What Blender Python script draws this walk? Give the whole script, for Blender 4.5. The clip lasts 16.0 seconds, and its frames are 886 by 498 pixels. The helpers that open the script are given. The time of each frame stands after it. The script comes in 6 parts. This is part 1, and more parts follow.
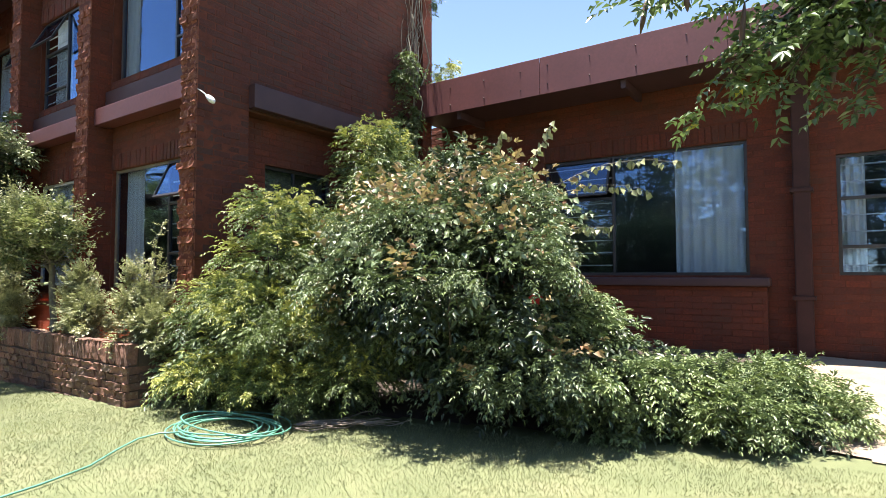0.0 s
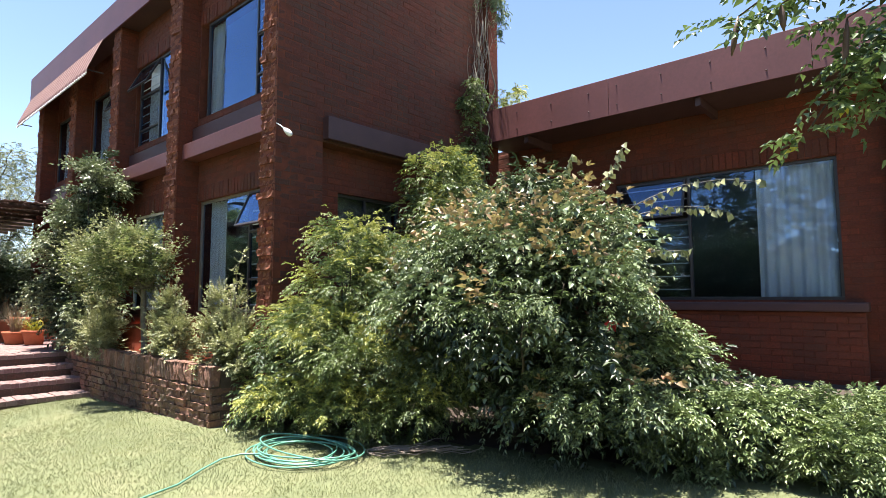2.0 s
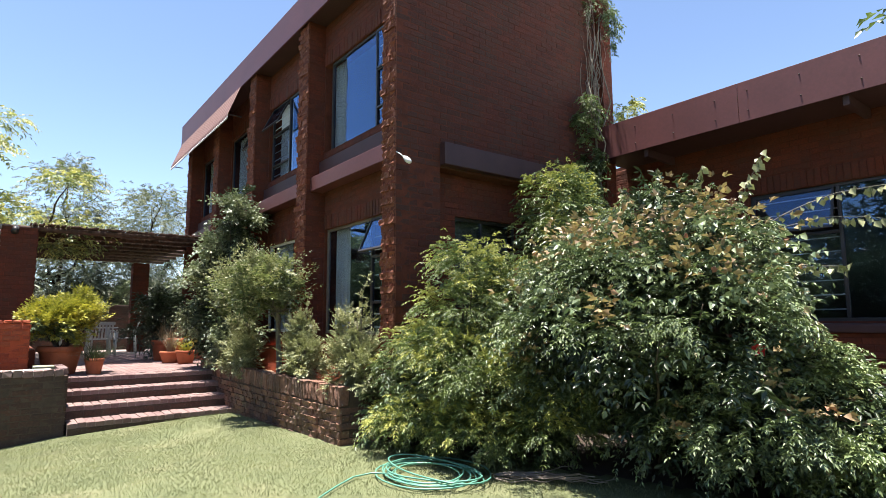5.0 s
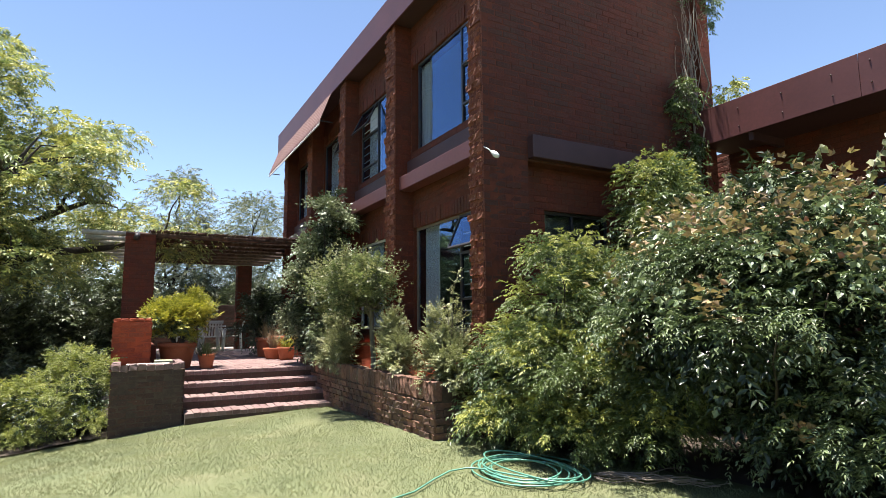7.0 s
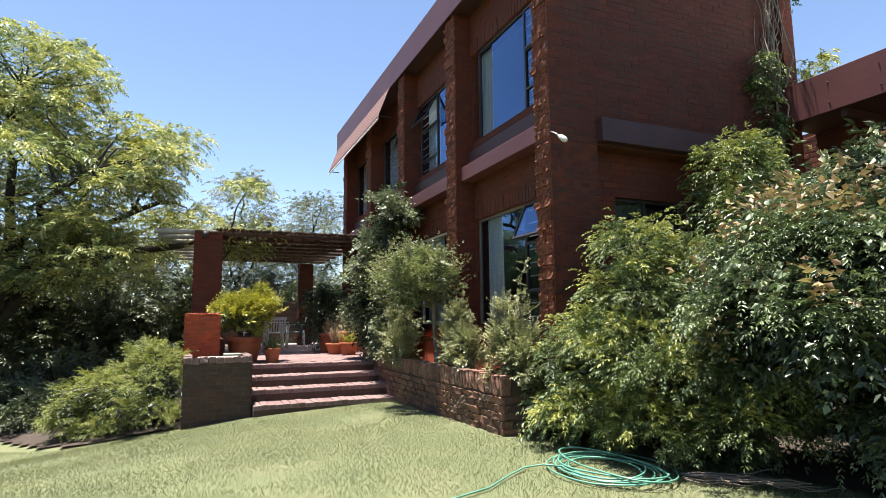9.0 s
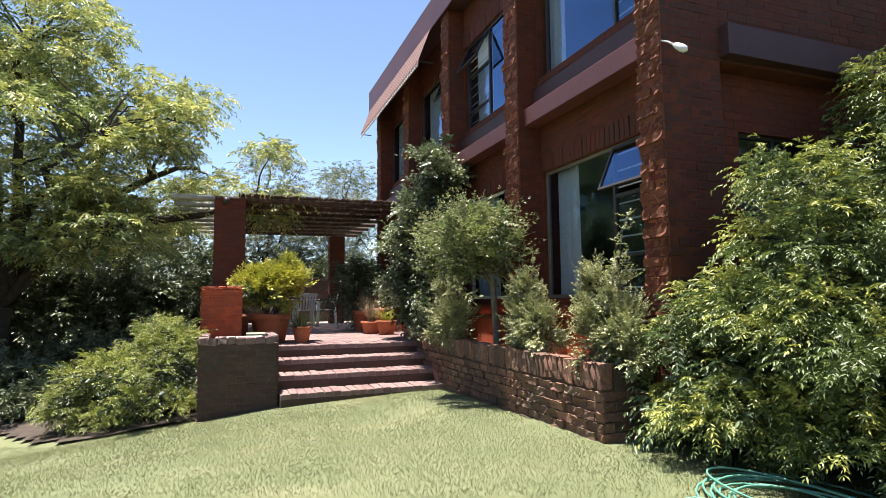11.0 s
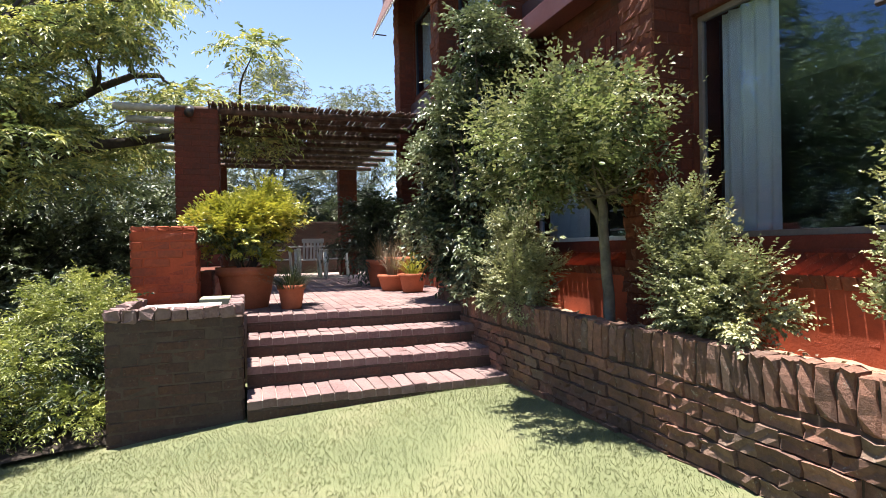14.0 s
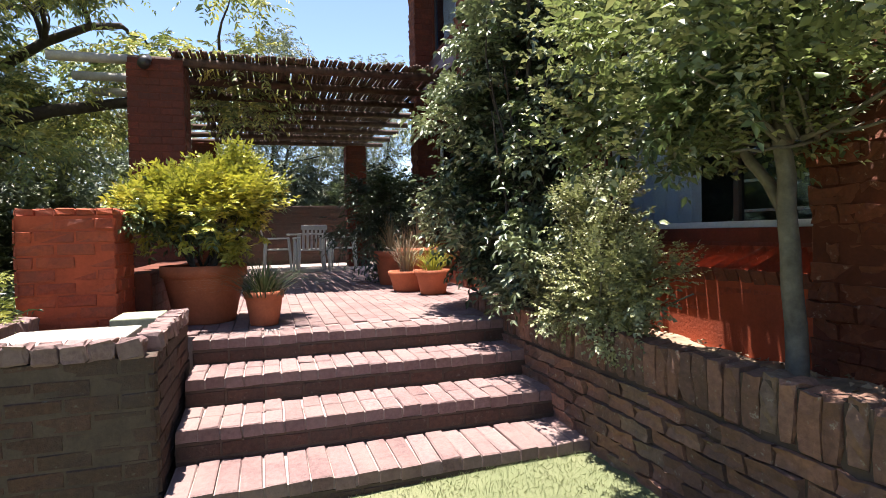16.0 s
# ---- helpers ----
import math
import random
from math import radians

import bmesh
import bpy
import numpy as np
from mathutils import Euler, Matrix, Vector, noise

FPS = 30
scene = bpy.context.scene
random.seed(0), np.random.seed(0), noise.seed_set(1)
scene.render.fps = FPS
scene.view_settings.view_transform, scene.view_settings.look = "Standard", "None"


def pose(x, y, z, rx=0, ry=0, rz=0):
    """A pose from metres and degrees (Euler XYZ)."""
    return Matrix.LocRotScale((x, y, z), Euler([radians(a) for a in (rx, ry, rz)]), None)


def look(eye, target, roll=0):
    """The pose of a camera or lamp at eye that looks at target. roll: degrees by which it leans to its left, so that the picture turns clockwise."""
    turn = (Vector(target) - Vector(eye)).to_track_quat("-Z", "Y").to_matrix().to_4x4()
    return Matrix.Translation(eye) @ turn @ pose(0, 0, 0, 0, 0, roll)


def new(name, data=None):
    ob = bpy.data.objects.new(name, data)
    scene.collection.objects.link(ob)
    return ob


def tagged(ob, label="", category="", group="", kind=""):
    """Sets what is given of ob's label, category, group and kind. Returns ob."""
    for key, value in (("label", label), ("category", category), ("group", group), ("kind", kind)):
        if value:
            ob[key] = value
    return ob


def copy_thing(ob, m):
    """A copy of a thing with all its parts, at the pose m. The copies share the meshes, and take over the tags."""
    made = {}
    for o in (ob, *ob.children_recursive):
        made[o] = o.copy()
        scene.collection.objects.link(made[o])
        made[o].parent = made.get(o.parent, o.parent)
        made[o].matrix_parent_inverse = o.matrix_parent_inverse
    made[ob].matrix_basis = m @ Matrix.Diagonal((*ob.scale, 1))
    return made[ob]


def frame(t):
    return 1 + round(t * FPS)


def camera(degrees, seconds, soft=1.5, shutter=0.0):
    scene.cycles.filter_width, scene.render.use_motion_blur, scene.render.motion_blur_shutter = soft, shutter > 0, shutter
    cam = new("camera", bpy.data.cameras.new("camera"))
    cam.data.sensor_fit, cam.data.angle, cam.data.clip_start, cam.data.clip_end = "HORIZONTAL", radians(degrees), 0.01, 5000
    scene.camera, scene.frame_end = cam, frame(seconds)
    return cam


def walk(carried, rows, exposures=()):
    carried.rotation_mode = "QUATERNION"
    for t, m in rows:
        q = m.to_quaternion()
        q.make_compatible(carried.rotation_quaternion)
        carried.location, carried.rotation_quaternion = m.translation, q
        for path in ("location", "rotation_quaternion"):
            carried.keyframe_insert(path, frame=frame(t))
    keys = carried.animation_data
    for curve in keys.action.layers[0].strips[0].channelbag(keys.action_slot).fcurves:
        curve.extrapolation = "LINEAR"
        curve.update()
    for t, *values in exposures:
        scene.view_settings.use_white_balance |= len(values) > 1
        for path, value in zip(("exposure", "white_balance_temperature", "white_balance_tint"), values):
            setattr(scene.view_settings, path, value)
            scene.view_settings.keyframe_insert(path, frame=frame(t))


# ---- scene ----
cam = camera(76.0, 16.0, soft=0.8)
METRES, EYE, TILT, LEAN, TURN = 7.0, 1.31, 0.0, 0.0, 34.8
ROWS = [
    (0.0, 0.0, 0.0, 0.0, 0.0, 2.61, 0.06),
    (0.5, -0.0021, -0.0002, 0.0005, 1.82, 3.15, 0.07),
    (1.0, -0.004, -0.0009, 0.0013, 3.47, 3.75, 0.07),
    (1.5, -0.0056, -0.0001, 0.0019, 5.01, 4.32, 0.1),
    (2.0, -0.0075, -0.0004, 0.0032, 6.54, 4.94, 0.13),
    (2.5, -0.0091, -0.0005, 0.0041, 8.0, 5.6, 0.13),
    (3.0, -0.0114, -0.0003, 0.0046, 9.58, 6.19, 0.13),
    (3.5, -0.014, -0.0002, 0.0044, 11.29, 6.66, 0.13),
    (4.0, -0.0167, -0.0007, 0.0051, 13.25, 6.93, 0.21),
    (6.5, -0.0298, 0.0017, -0.0022, 24.39, 7.25, 0.42),
    (7.0, -0.0315, 0.0031, -0.0033, 26.37, 7.23, 0.49),
    (7.5, -0.033, 0.0058, -0.005, 27.96, 7.23, 0.53),
    (8.0, -0.0369, 0.0077, -0.0074, 29.33, 7.25, 0.55),
    (8.5, -0.0432, 0.0107, -0.01, 30.82, 7.26, 0.55),
    (9.0, -0.0614, 0.0204, -0.0145, 31.93, 7.17, 0.53),
    (9.5, -0.0884, 0.0473, -0.0192, 32.93, 6.63, 0.51),
    (12.0, -0.3322, 0.2705, -0.0265, 35.43, 3.92, 0.73),
    (12.5, -0.3798, 0.325, -0.0281, 35.76, 3.01, 0.81),
    (13.0, -0.4258, 0.3831, -0.0271, 35.97, 1.9, 0.93),
    (13.5, -0.4752, 0.4381, -0.0283, 36.2, 1.07, 1.02),
    (14.0, -0.5218, 0.4924, -0.0272, 36.44, -0.2, 1.07),
    (14.5, -0.5694, 0.545, -0.0268, 36.92, -0.72, 1.1),
    (15.0, -0.6142, 0.5994, -0.0261, 37.28, -1.03, 1.15),
    (15.5, -0.6564, 0.6498, -0.0227, 37.76, -1.48, 1.21),
    (16.0, -0.6962, 0.6922, -0.0217, 37.98, -1.64, 1.24),
]
walk(cam, [(t, pose(0, 0, EYE, TILT, LEAN, TURN) @ pose(METRES * x, METRES * y, METRES * z, 90 + pitch, roll, yaw)) for t, x, y, z, yaw, pitch, roll in ROWS], [(0.0, 2.1, 6500, 14), (3.5, 1.92, 6500, 13), (7.0, 1.68, 6500, 12), (9.5, 1.69, 6500, 12), (12.5, 1.78, 6500, 14), (16.0, 1.92, 6500, 15)])

# ---- world, sun and exposure ----
SUN_DIR = Vector((-0.09, -0.1, 0.99)).normalized()
world = bpy.data.worlds.new("sky")
scene.world = world
world.use_nodes = True
wn = world.node_tree
sky = wn.nodes.new("ShaderNodeTexSky")
sky.sky_type, sky.sun_disc = "NISHITA", False
sky.sun_elevation = math.asin(SUN_DIR.z)
sky.sun_rotation = math.atan2(SUN_DIR.x, SUN_DIR.y)
sky.air_density, sky.dust_density, sky.ozone_density, sky.altitude = 1.0, 0.2, 0.0, 1700.0
wn.links.new(sky.outputs["Color"], wn.nodes["Background"].inputs["Color"])
wn.nodes["Background"].inputs["Strength"].default_value = 0.08
sun_data = bpy.data.lights.new("sun", "SUN")
sun_data.energy, sun_data.angle, sun_data.color = 5.0, radians(0.55), (1.0, 0.95, 0.86)
sun = new("sun", sun_data)
sun.matrix_world = look(SUN_DIR * 40, (0, 0, 0))

# ---- materials ----


def material(name, colour, rough=0.7, metal=0.0):
    m = bpy.data.materials.new(name)
    m.use_nodes = True
    b = m.node_tree.nodes["Principled BSDF"]
    b.inputs["Base Color"].default_value = (*colour, 1)
    b.inputs["Roughness"].default_value = rough
    b.inputs["Metallic"].default_value = metal
    return m, m.node_tree, b


def noise_node(nt, scale, detail=4.0, rough=0.6, coords="Object", stretch=None):
    tc = nt.nodes.new("ShaderNodeTexCoord")
    n = nt.nodes.new("ShaderNodeTexNoise")
    n.inputs["Scale"].default_value, n.inputs["Detail"].default_value, n.inputs["Roughness"].default_value = scale, detail, rough
    out = tc.outputs[coords]
    if stretch:
        mp = nt.nodes.new("ShaderNodeMapping")
        mp.inputs["Scale"].default_value = stretch
        nt.links.new(out, mp.inputs["Vector"])
        out = mp.outputs["Vector"]
    nt.links.new(out, n.inputs["Vector"])
    return n.outputs["Fac"]


def world_noise(nt, scale, detail=4.0, rough=0.6):
    g = nt.nodes.new("ShaderNodeNewGeometry")
    n = nt.nodes.new("ShaderNodeTexNoise")
    n.inputs["Scale"].default_value, n.inputs["Detail"].default_value, n.inputs["Roughness"].default_value = scale, detail, rough
    nt.links.new(g.outputs["Position"], n.inputs["Vector"])
    return n.outputs["Fac"]


def ramp(nt, fac, stops):
    r = nt.nodes.new("ShaderNodeValToRGB")
    e = r.color_ramp.elements
    while len(e) < len(stops):
        e.new(0.5)
    for el, (p, c) in zip(e, stops):
        el.position, el.color = p, (*c, 1)
    nt.links.new(fac, r.inputs["Fac"])
    return r.outputs["Color"]


def mix(nt, a, b, fac, mode="MIX"):
    n = nt.nodes.new("ShaderNodeMix")
    n.data_type, n.blend_type = "RGBA", mode
    for sock, v in ((n.inputs[6], a), (n.inputs[7], b), (n.inputs[0], fac)):
        if isinstance(v, (int, float)):
            sock.default_value = v
        elif isinstance(v, tuple):
            sock.default_value = (*v, 1)
        else:
            nt.links.new(v, sock)
    return n.outputs[2]


def bump(nt, b, height, strength=0.4, distance=0.01):
    n = nt.nodes.new("ShaderNodeBump")
    n.inputs["Strength"].default_value, n.inputs["Distance"].default_value = strength, distance
    nt.links.new(height, n.inputs["Height"])
    nt.links.new(n.outputs["Normal"], b.inputs["Normal"])


def rand_piece(nt, island):
    if island:
        return nt.nodes.new("ShaderNodeNewGeometry").outputs["Random Per Island"]
    return nt.nodes.new("ShaderNodeObjectInfo").outputs["Random"]


def brick_material(name, tones, dirt, dirt_amount, island, lichen=None):
    """Fired clay: a tone for each brick, blotches, soot and lichen."""
    m, nt, b = material(name, tones[1], 0.85)
    col = ramp(nt, rand_piece(nt, island), [(0.0, tones[0]), (0.45, tones[1]), (0.8, tones[2]), (1.0, tones[3])])
    col = mix(nt, col, ramp(nt, world_noise(nt, 38, 5), [(0.3, (0.55, 0.5, 0.48)), (0.7, (1.15, 1.1, 1.05))]), 0.8, "MULTIPLY")
    fac = ramp(nt, world_noise(nt, 2.3, 6, 0.65), [(0.5 - dirt_amount * 0.4, (1, 1, 1)), (0.62, (0, 0, 0))])
    col = mix(nt, col, dirt, mix(nt, (0, 0, 0), fac, min(1.0, dirt_amount + 0.25)))
    if lichen:
        spot = ramp(nt, world_noise(nt, 26, 6, 0.7), [(0.6, (0, 0, 0)), (0.68, (1, 1, 1))])
        col = mix(nt, col, lichen, mix(nt, (0, 0, 0), spot, 0.6))
    nt.links.new(col, b.inputs["Base Color"])
    bump(nt, b, world_noise(nt, 75, 8, 0.7), 0.7, 0.012)
    return m


RED = [(0.108, 0.021, 0.0078), (0.142, 0.0262, 0.0088), (0.172, 0.0322, 0.010), (0.108, 0.0276, 0.0112)]
RUST = [(0.14, 0.036, 0.016), (0.2, 0.054, 0.023), (0.25, 0.074, 0.031), (0.16, 0.05, 0.026)]
ORANGE = [(0.350, 0.054, 0.018), (0.430, 0.073, 0.022), (0.480, 0.092, 0.029), (0.340, 0.066, 0.027)]
OLD = [(0.16, 0.085, 0.06), (0.235, 0.118, 0.08), (0.32, 0.162, 0.112), (0.24, 0.165, 0.122)]
PAVE = [(0.170, 0.102, 0.100), (0.204, 0.128, 0.126), (0.238, 0.158, 0.156), (0.190, 0.122, 0.122)]
brick_red, brick_red_j = [brick_material("red_brick", RED, (0.062, 0.026, 0.015), 0.5, i) for i in (False, True)]
# browner weathered brick; the end wall's shade is put into these tones too
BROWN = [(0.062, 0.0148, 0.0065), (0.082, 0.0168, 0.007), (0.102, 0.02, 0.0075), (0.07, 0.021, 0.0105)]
brick_brown, brick_brown_j = [brick_material("weathered_shaded_brown_brick", BROWN, (0.055, 0.028, 0.018), 0.55, i) for i in (False, True)]
# brighter orange-red tones for the block and the window ledges
brick_orange, brick_orange_j = [brick_material("orange_red_brick", ORANGE, (0.17, 0.05, 0.028), 0.4, i) for i in (False, True)]
brick_old, brick_old_j = [brick_material("weathered_brick", OLD, (0.055, 0.045, 0.037), 0.75, i, (0.34, 0.32, 0.26)) for i in (False, True)]
# grime on the pedestal; on risers and back wall painted shade
SOOT_SHADE = [(0.070, 0.036, 0.024), (0.084, 0.042, 0.028), (0.102, 0.049, 0.032), (0.076, 0.042, 0.029)]
brick_soot_shade, brick_soot_shade_j = [brick_material("sooty_and_shaded_brick", SOOT_SHADE, (0.05, 0.041, 0.034), 0.8, i, (0.13, 0.12, 0.1)) for i in (False, True)]
brick_pave, brick_pave_j = [brick_material("brick_paver", PAVE, (0.24, 0.17, 0.15), 0.3, i) for i in (False, True)]
brick_rustic, brick_rustic_j = [brick_material("rustic_brick", RUST, (0.13, 0.05, 0.03), 0.2, i, (0.42, 0.28, 0.2)) for i in (False, True)]


def plain(name, colour, rough=0.7, metal=0.0, var=0.25, scale=6.0, bumps=0.2, grain=60.0):
    m, nt, b = material(name, colour, rough, metal)
    lo = tuple(c * (1 - var) for c in colour)
    hi = tuple(min(1, c * (1 + var)) for c in colour)
    col = ramp(nt, world_noise(nt, scale, 6, 0.65), [(0.3, lo), (0.7, hi)])
    col = mix(nt, col, ramp(nt, world_noise(nt, grain, 3), [(0.3, (0.85, 0.85, 0.85)), (0.7, (1.1, 1.1, 1.1))]), 0.7, "MULTIPLY")
    nt.links.new(col, b.inputs["Base Color"])
    bump(nt, b, world_noise(nt, grain, 5), bumps, 0.006)
    return m


mortar = plain("mortar", (0.105, 0.026, 0.0115), 0.95, var=0.35, scale=5, bumps=0.5)
mortar_orange = plain("orange_mortar", (0.34, 0.063, 0.023), 0.95, var=0.25, scale=5, bumps=0.5)
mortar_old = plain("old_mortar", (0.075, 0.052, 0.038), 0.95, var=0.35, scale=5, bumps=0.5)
mortar_pave = plain("pale_mortar", (0.285, 0.222, 0.198), 0.95, var=0.2, scale=8, bumps=0.3)
plum = plain("plum_sheet_paint", (0.115, 0.036, 0.035), 0.5, var=0.14, scale=1.6, bumps=0.06, grain=25)
# darker plum for soffits, sills, brackets and the end band
plum_dark = plain("dark_plum_tone", (0.055, 0.024, 0.024), 0.6, var=0.2, scale=2, bumps=0.1)
# pipe brown made very dark, with the recess shade put into it
pipe_brown = plain("shade_brown_pipe", (0.042, 0.013, 0.0095), 0.85, var=0.2, bumps=0.1)
soil = plain("dry_soil", (0.25, 0.17, 0.115), 0.95, var=0.5, scale=7, bumps=0.9, grain=35)
# soil made dark: it holds the shade under shrubs and trees
bed_shade_soil = plain("shade_dark_soil", (0.045, 0.032, 0.023), 0.95, var=0.5, scale=7, bumps=0.9, grain=35)
sand = plain("sandy_path", (0.252, 0.196, 0.140), 0.95, var=0.18, scale=3, bumps=0.5, grain=40)
frame_white = plain("white_window_paint", (0.62, 0.62, 0.6), 0.45, var=0.08, bumps=0.05)
frame_drab = plain("drab_window_paint", (0.17, 0.14, 0.115), 0.5, var=0.15, bumps=0.05)
frame_dark = plain("dark_steel_window_paint", (0.035, 0.03, 0.03), 0.4, var=0.2, bumps=0.05)
bar_white = plain("white_burglar_bar", (0.630, 0.630, 0.630), 0.4, var=0.05, bumps=0.0)
curtain = plain("white_curtain_cloth", (0.78, 0.78, 0.78), 0.9, var=0.05, scale=12, bumps=0.1)
# plaster darkened so the rooms look unlit
dark_room = plain("dimness_toned_plaster", (0.16, 0.14, 0.12), 0.9, var=0.1, bumps=0.05)
bark = plain("dark_bark", (0.05, 0.038, 0.03), 0.95, var=0.45, scale=9, bumps=1.0, grain=30)
bark_grey = plain("grey_bark", (0.15, 0.135, 0.105), 0.9, var=0.35, scale=12, bumps=0.6, grain=40)
terracotta = plain("terracotta", (0.368, 0.104, 0.044), 0.8, var=0.2, scale=5, bumps=0.2)
hose_green = plain("green_hose_rubber", (0.1, 0.27, 0.2), 0.4, var=0.12, bumps=0.02)
pole_wood = plain("weathered_pole", (0.208, 0.168, 0.136), 0.8, var=0.25, scale=8, bumps=0.4)
# pole wood again, with the sun on the ends put into its colour
pole_sunlit = plain("sunlit_pole_end", (0.350, 0.322, 0.280), 0.8, var=0.2, scale=8, bumps=0.4)
lath_wood = plain("dark_lath_stick", (0.075, 0.04, 0.028), 0.85, var=0.5, scale=10, bumps=0.5)
plastic_white = plain("white_garden_plastic", (0.600, 0.600, 0.576), 0.4, var=0.05, bumps=0.02)
# unseen roof top, made pale to bounce sun onto the end wall
roof_bounce = plain("bounce_pale_roof", (0.6, 0.59, 0.57), 0.6, var=0.15, scale=2, bumps=0.1)
slab_pale = plain("pale_concrete_slab", (0.396, 0.376, 0.330), 0.9, var=0.15, scale=6, bumps=0.3)
slab_green = plain("algae_green_slab", (0.238, 0.252, 0.168), 0.9, var=0.3, scale=6, bumps=0.3)
lamp_glass = plain("frosted_lamp_glass", (0.640, 0.640, 0.624), 0.2, var=0.03, bumps=0.0)
awning_cloth = plain("rust_awning_cloth", (0.12, 0.043, 0.038), 0.85, var=0.2, scale=4, bumps=0.2)
awning_pale = plain("pale_awning_cloth", (0.2, 0.115, 0.1), 0.85, var=0.15, scale=4, bumps=0.2)


def glass_material():
    m = bpy.data.materials.new("window_glass")
    m.use_nodes = True
    nt = m.node_tree
    nt.nodes.clear()
    out = nt.nodes.new("ShaderNodeOutputMaterial")
    mixer = nt.nodes.new("ShaderNodeMixShader")
    clear = nt.nodes.new("ShaderNodeBsdfTransparent")
    clear.inputs["Color"].default_value = (0.8, 0.84, 0.86, 1)
    gloss = nt.nodes.new("ShaderNodeBsdfGlossy")
    gloss.inputs["Roughness"].default_value = 0.01
    gloss.inputs["Color"].default_value = (0.42, 0.64, 1.0, 1)
    lw = nt.nodes.new("ShaderNodeLayerWeight")
    lw.inputs["Blend"].default_value = 0.5
    power = nt.nodes.new("ShaderNodeMath")
    power.operation = "POWER"
    power.inputs[1].default_value = 3.5
    scale = nt.nodes.new("ShaderNodeMath")
    scale.operation = "MULTIPLY_ADD"
    scale.inputs[1].default_value, scale.inputs[2].default_value = 0.7, 0.09
    nt.links.new(lw.outputs["Facing"], power.inputs[0])
    nt.links.new(power.outputs[0], scale.inputs[0])
    nt.links.new(scale.outputs[0], mixer.inputs["Fac"])
    nt.links.new(clear.outputs[0], mixer.inputs[1])
    nt.links.new(gloss.outputs[0], mixer.inputs[2])
    nt.links.new(mixer.outputs[0], out.inputs["Surface"])
    return m


glass = glass_material()


def leaf_material(name, dark, light, rough=0.45, through_light=0.35, extra=None):
    """A leaf: tone by leaf, broad patches, some light shining through."""
    m, nt, b = material(name, light, rough)
    tone = nt.nodes.new("ShaderNodeNewGeometry").outputs["Random Per Island"]
    stops = [(0.0, dark), (0.75, light)] + ([(0.93, light), (1.0, extra)] if extra else [])
    col = ramp(nt, tone, stops)
    col = mix(nt, col, ramp(nt, world_noise(nt, 1.8, 3), [(0.3, (0.72, 0.75, 0.75)), (0.7, (1.2, 1.15, 1.0))]), 1.0, "MULTIPLY")
    nt.links.new(col, b.inputs["Base Color"])
    tr = nt.nodes.new("ShaderNodeBsdfTranslucent")
    nt.links.new(mix(nt, col, (0.9, 1.0, 0.5), 0.6, "MULTIPLY"), tr.inputs["Color"])
    add = nt.nodes.new("ShaderNodeMixShader")
    add.inputs["Fac"].default_value = through_light * 0.65
    nt.links.new(b.outputs[0], add.inputs[1])
    nt.links.new(tr.outputs[0], add.inputs[2])
    nt.links.new(add.outputs[0], nt.nodes["Material Output"].inputs["Surface"])
    return m


leaf_nandina = leaf_material("nandina_leaf", (0.06, 0.092, 0.034), (0.165, 0.215, 0.075))
leaf_round = leaf_material("round_head_leaf", (0.075, 0.1, 0.048), (0.21, 0.245, 0.12), 0.4, 0.55)
leaf_lime = leaf_material("lime_young_leaf", (0.24, 0.275, 0.075), (0.41, 0.42, 0.125))
leaf_jasmine = leaf_material("jasmine_leaf", (0.05, 0.082, 0.042), (0.175, 0.23, 0.115), 0.42)
# lighter jasmine leaf for the path side, full sun put into its green
leaf_mound = leaf_material("sunlit_jasmine_leaf", (0.117, 0.171, 0.072), (0.243, 0.306, 0.144), 0.4, 0.3)
leaf_olive = leaf_material("olive_bush_leaf", (0.15, 0.185, 0.05), (0.3, 0.33, 0.095), 0.45, 0.35)
leaf_broad = leaf_material("broad_grey_green_leaf", (0.1, 0.15, 0.085), (0.3, 0.36, 0.24), 0.35, 0.25, (0.257, 0.171, 0.124))
leaf_rust = leaf_material("rust_young_leaf", (0.193, 0.128, 0.075), (0.390, 0.305, 0.176), 0.5, 0.3, (0.293, 0.117, 0.086))
leaf_small = leaf_material("small_grey_green_leaf", (0.15, 0.17, 0.09), (0.37, 0.38, 0.22), 0.45, 0.25)
# dark plants, and inner foliage with the shrubs' inner shade in its colour
leaf_dark = leaf_material("dark_glossy_leaf_inner_shade", (0.02, 0.034, 0.016), (0.05, 0.075, 0.034), 0.35, 0.2)
leaf_hedge = leaf_material("hedge_leaf", (0.065, 0.085, 0.052), (0.17, 0.2, 0.12), 0.42, 0.25)
leaf_silver = leaf_material("silvery_leaf", (0.09, 0.115, 0.07), (0.28, 0.32, 0.2), 0.35, 0.2)
leaf_tree = leaf_material("feathery_tree_leaf", (0.1, 0.14, 0.065), (0.28, 0.33, 0.15), 0.45, 0.45)
leaf_tree_lime = leaf_material("yellow_tree_flush", (0.32, 0.34, 0.11), (0.56, 0.54, 0.22), 0.5, 0.4)
leaf_pale_far = leaf_material("pale_far_leaf", (0.12, 0.14, 0.095), (0.27, 0.29, 0.2), 0.5, 0.3)
leaf_far = leaf_material("far_tree_leaf", (0.066, 0.078, 0.056), (0.155, 0.175, 0.122), 0.48, 0.3)
leaf_yellow = leaf_material("golden_shrub_leaf", (0.224, 0.240, 0.040), (0.448, 0.424, 0.080), 0.4, 0.35)
leaf_over = leaf_material("robinia_leaf", (0.043, 0.076, 0.030), (0.111, 0.162, 0.068), 0.4, 0.4)
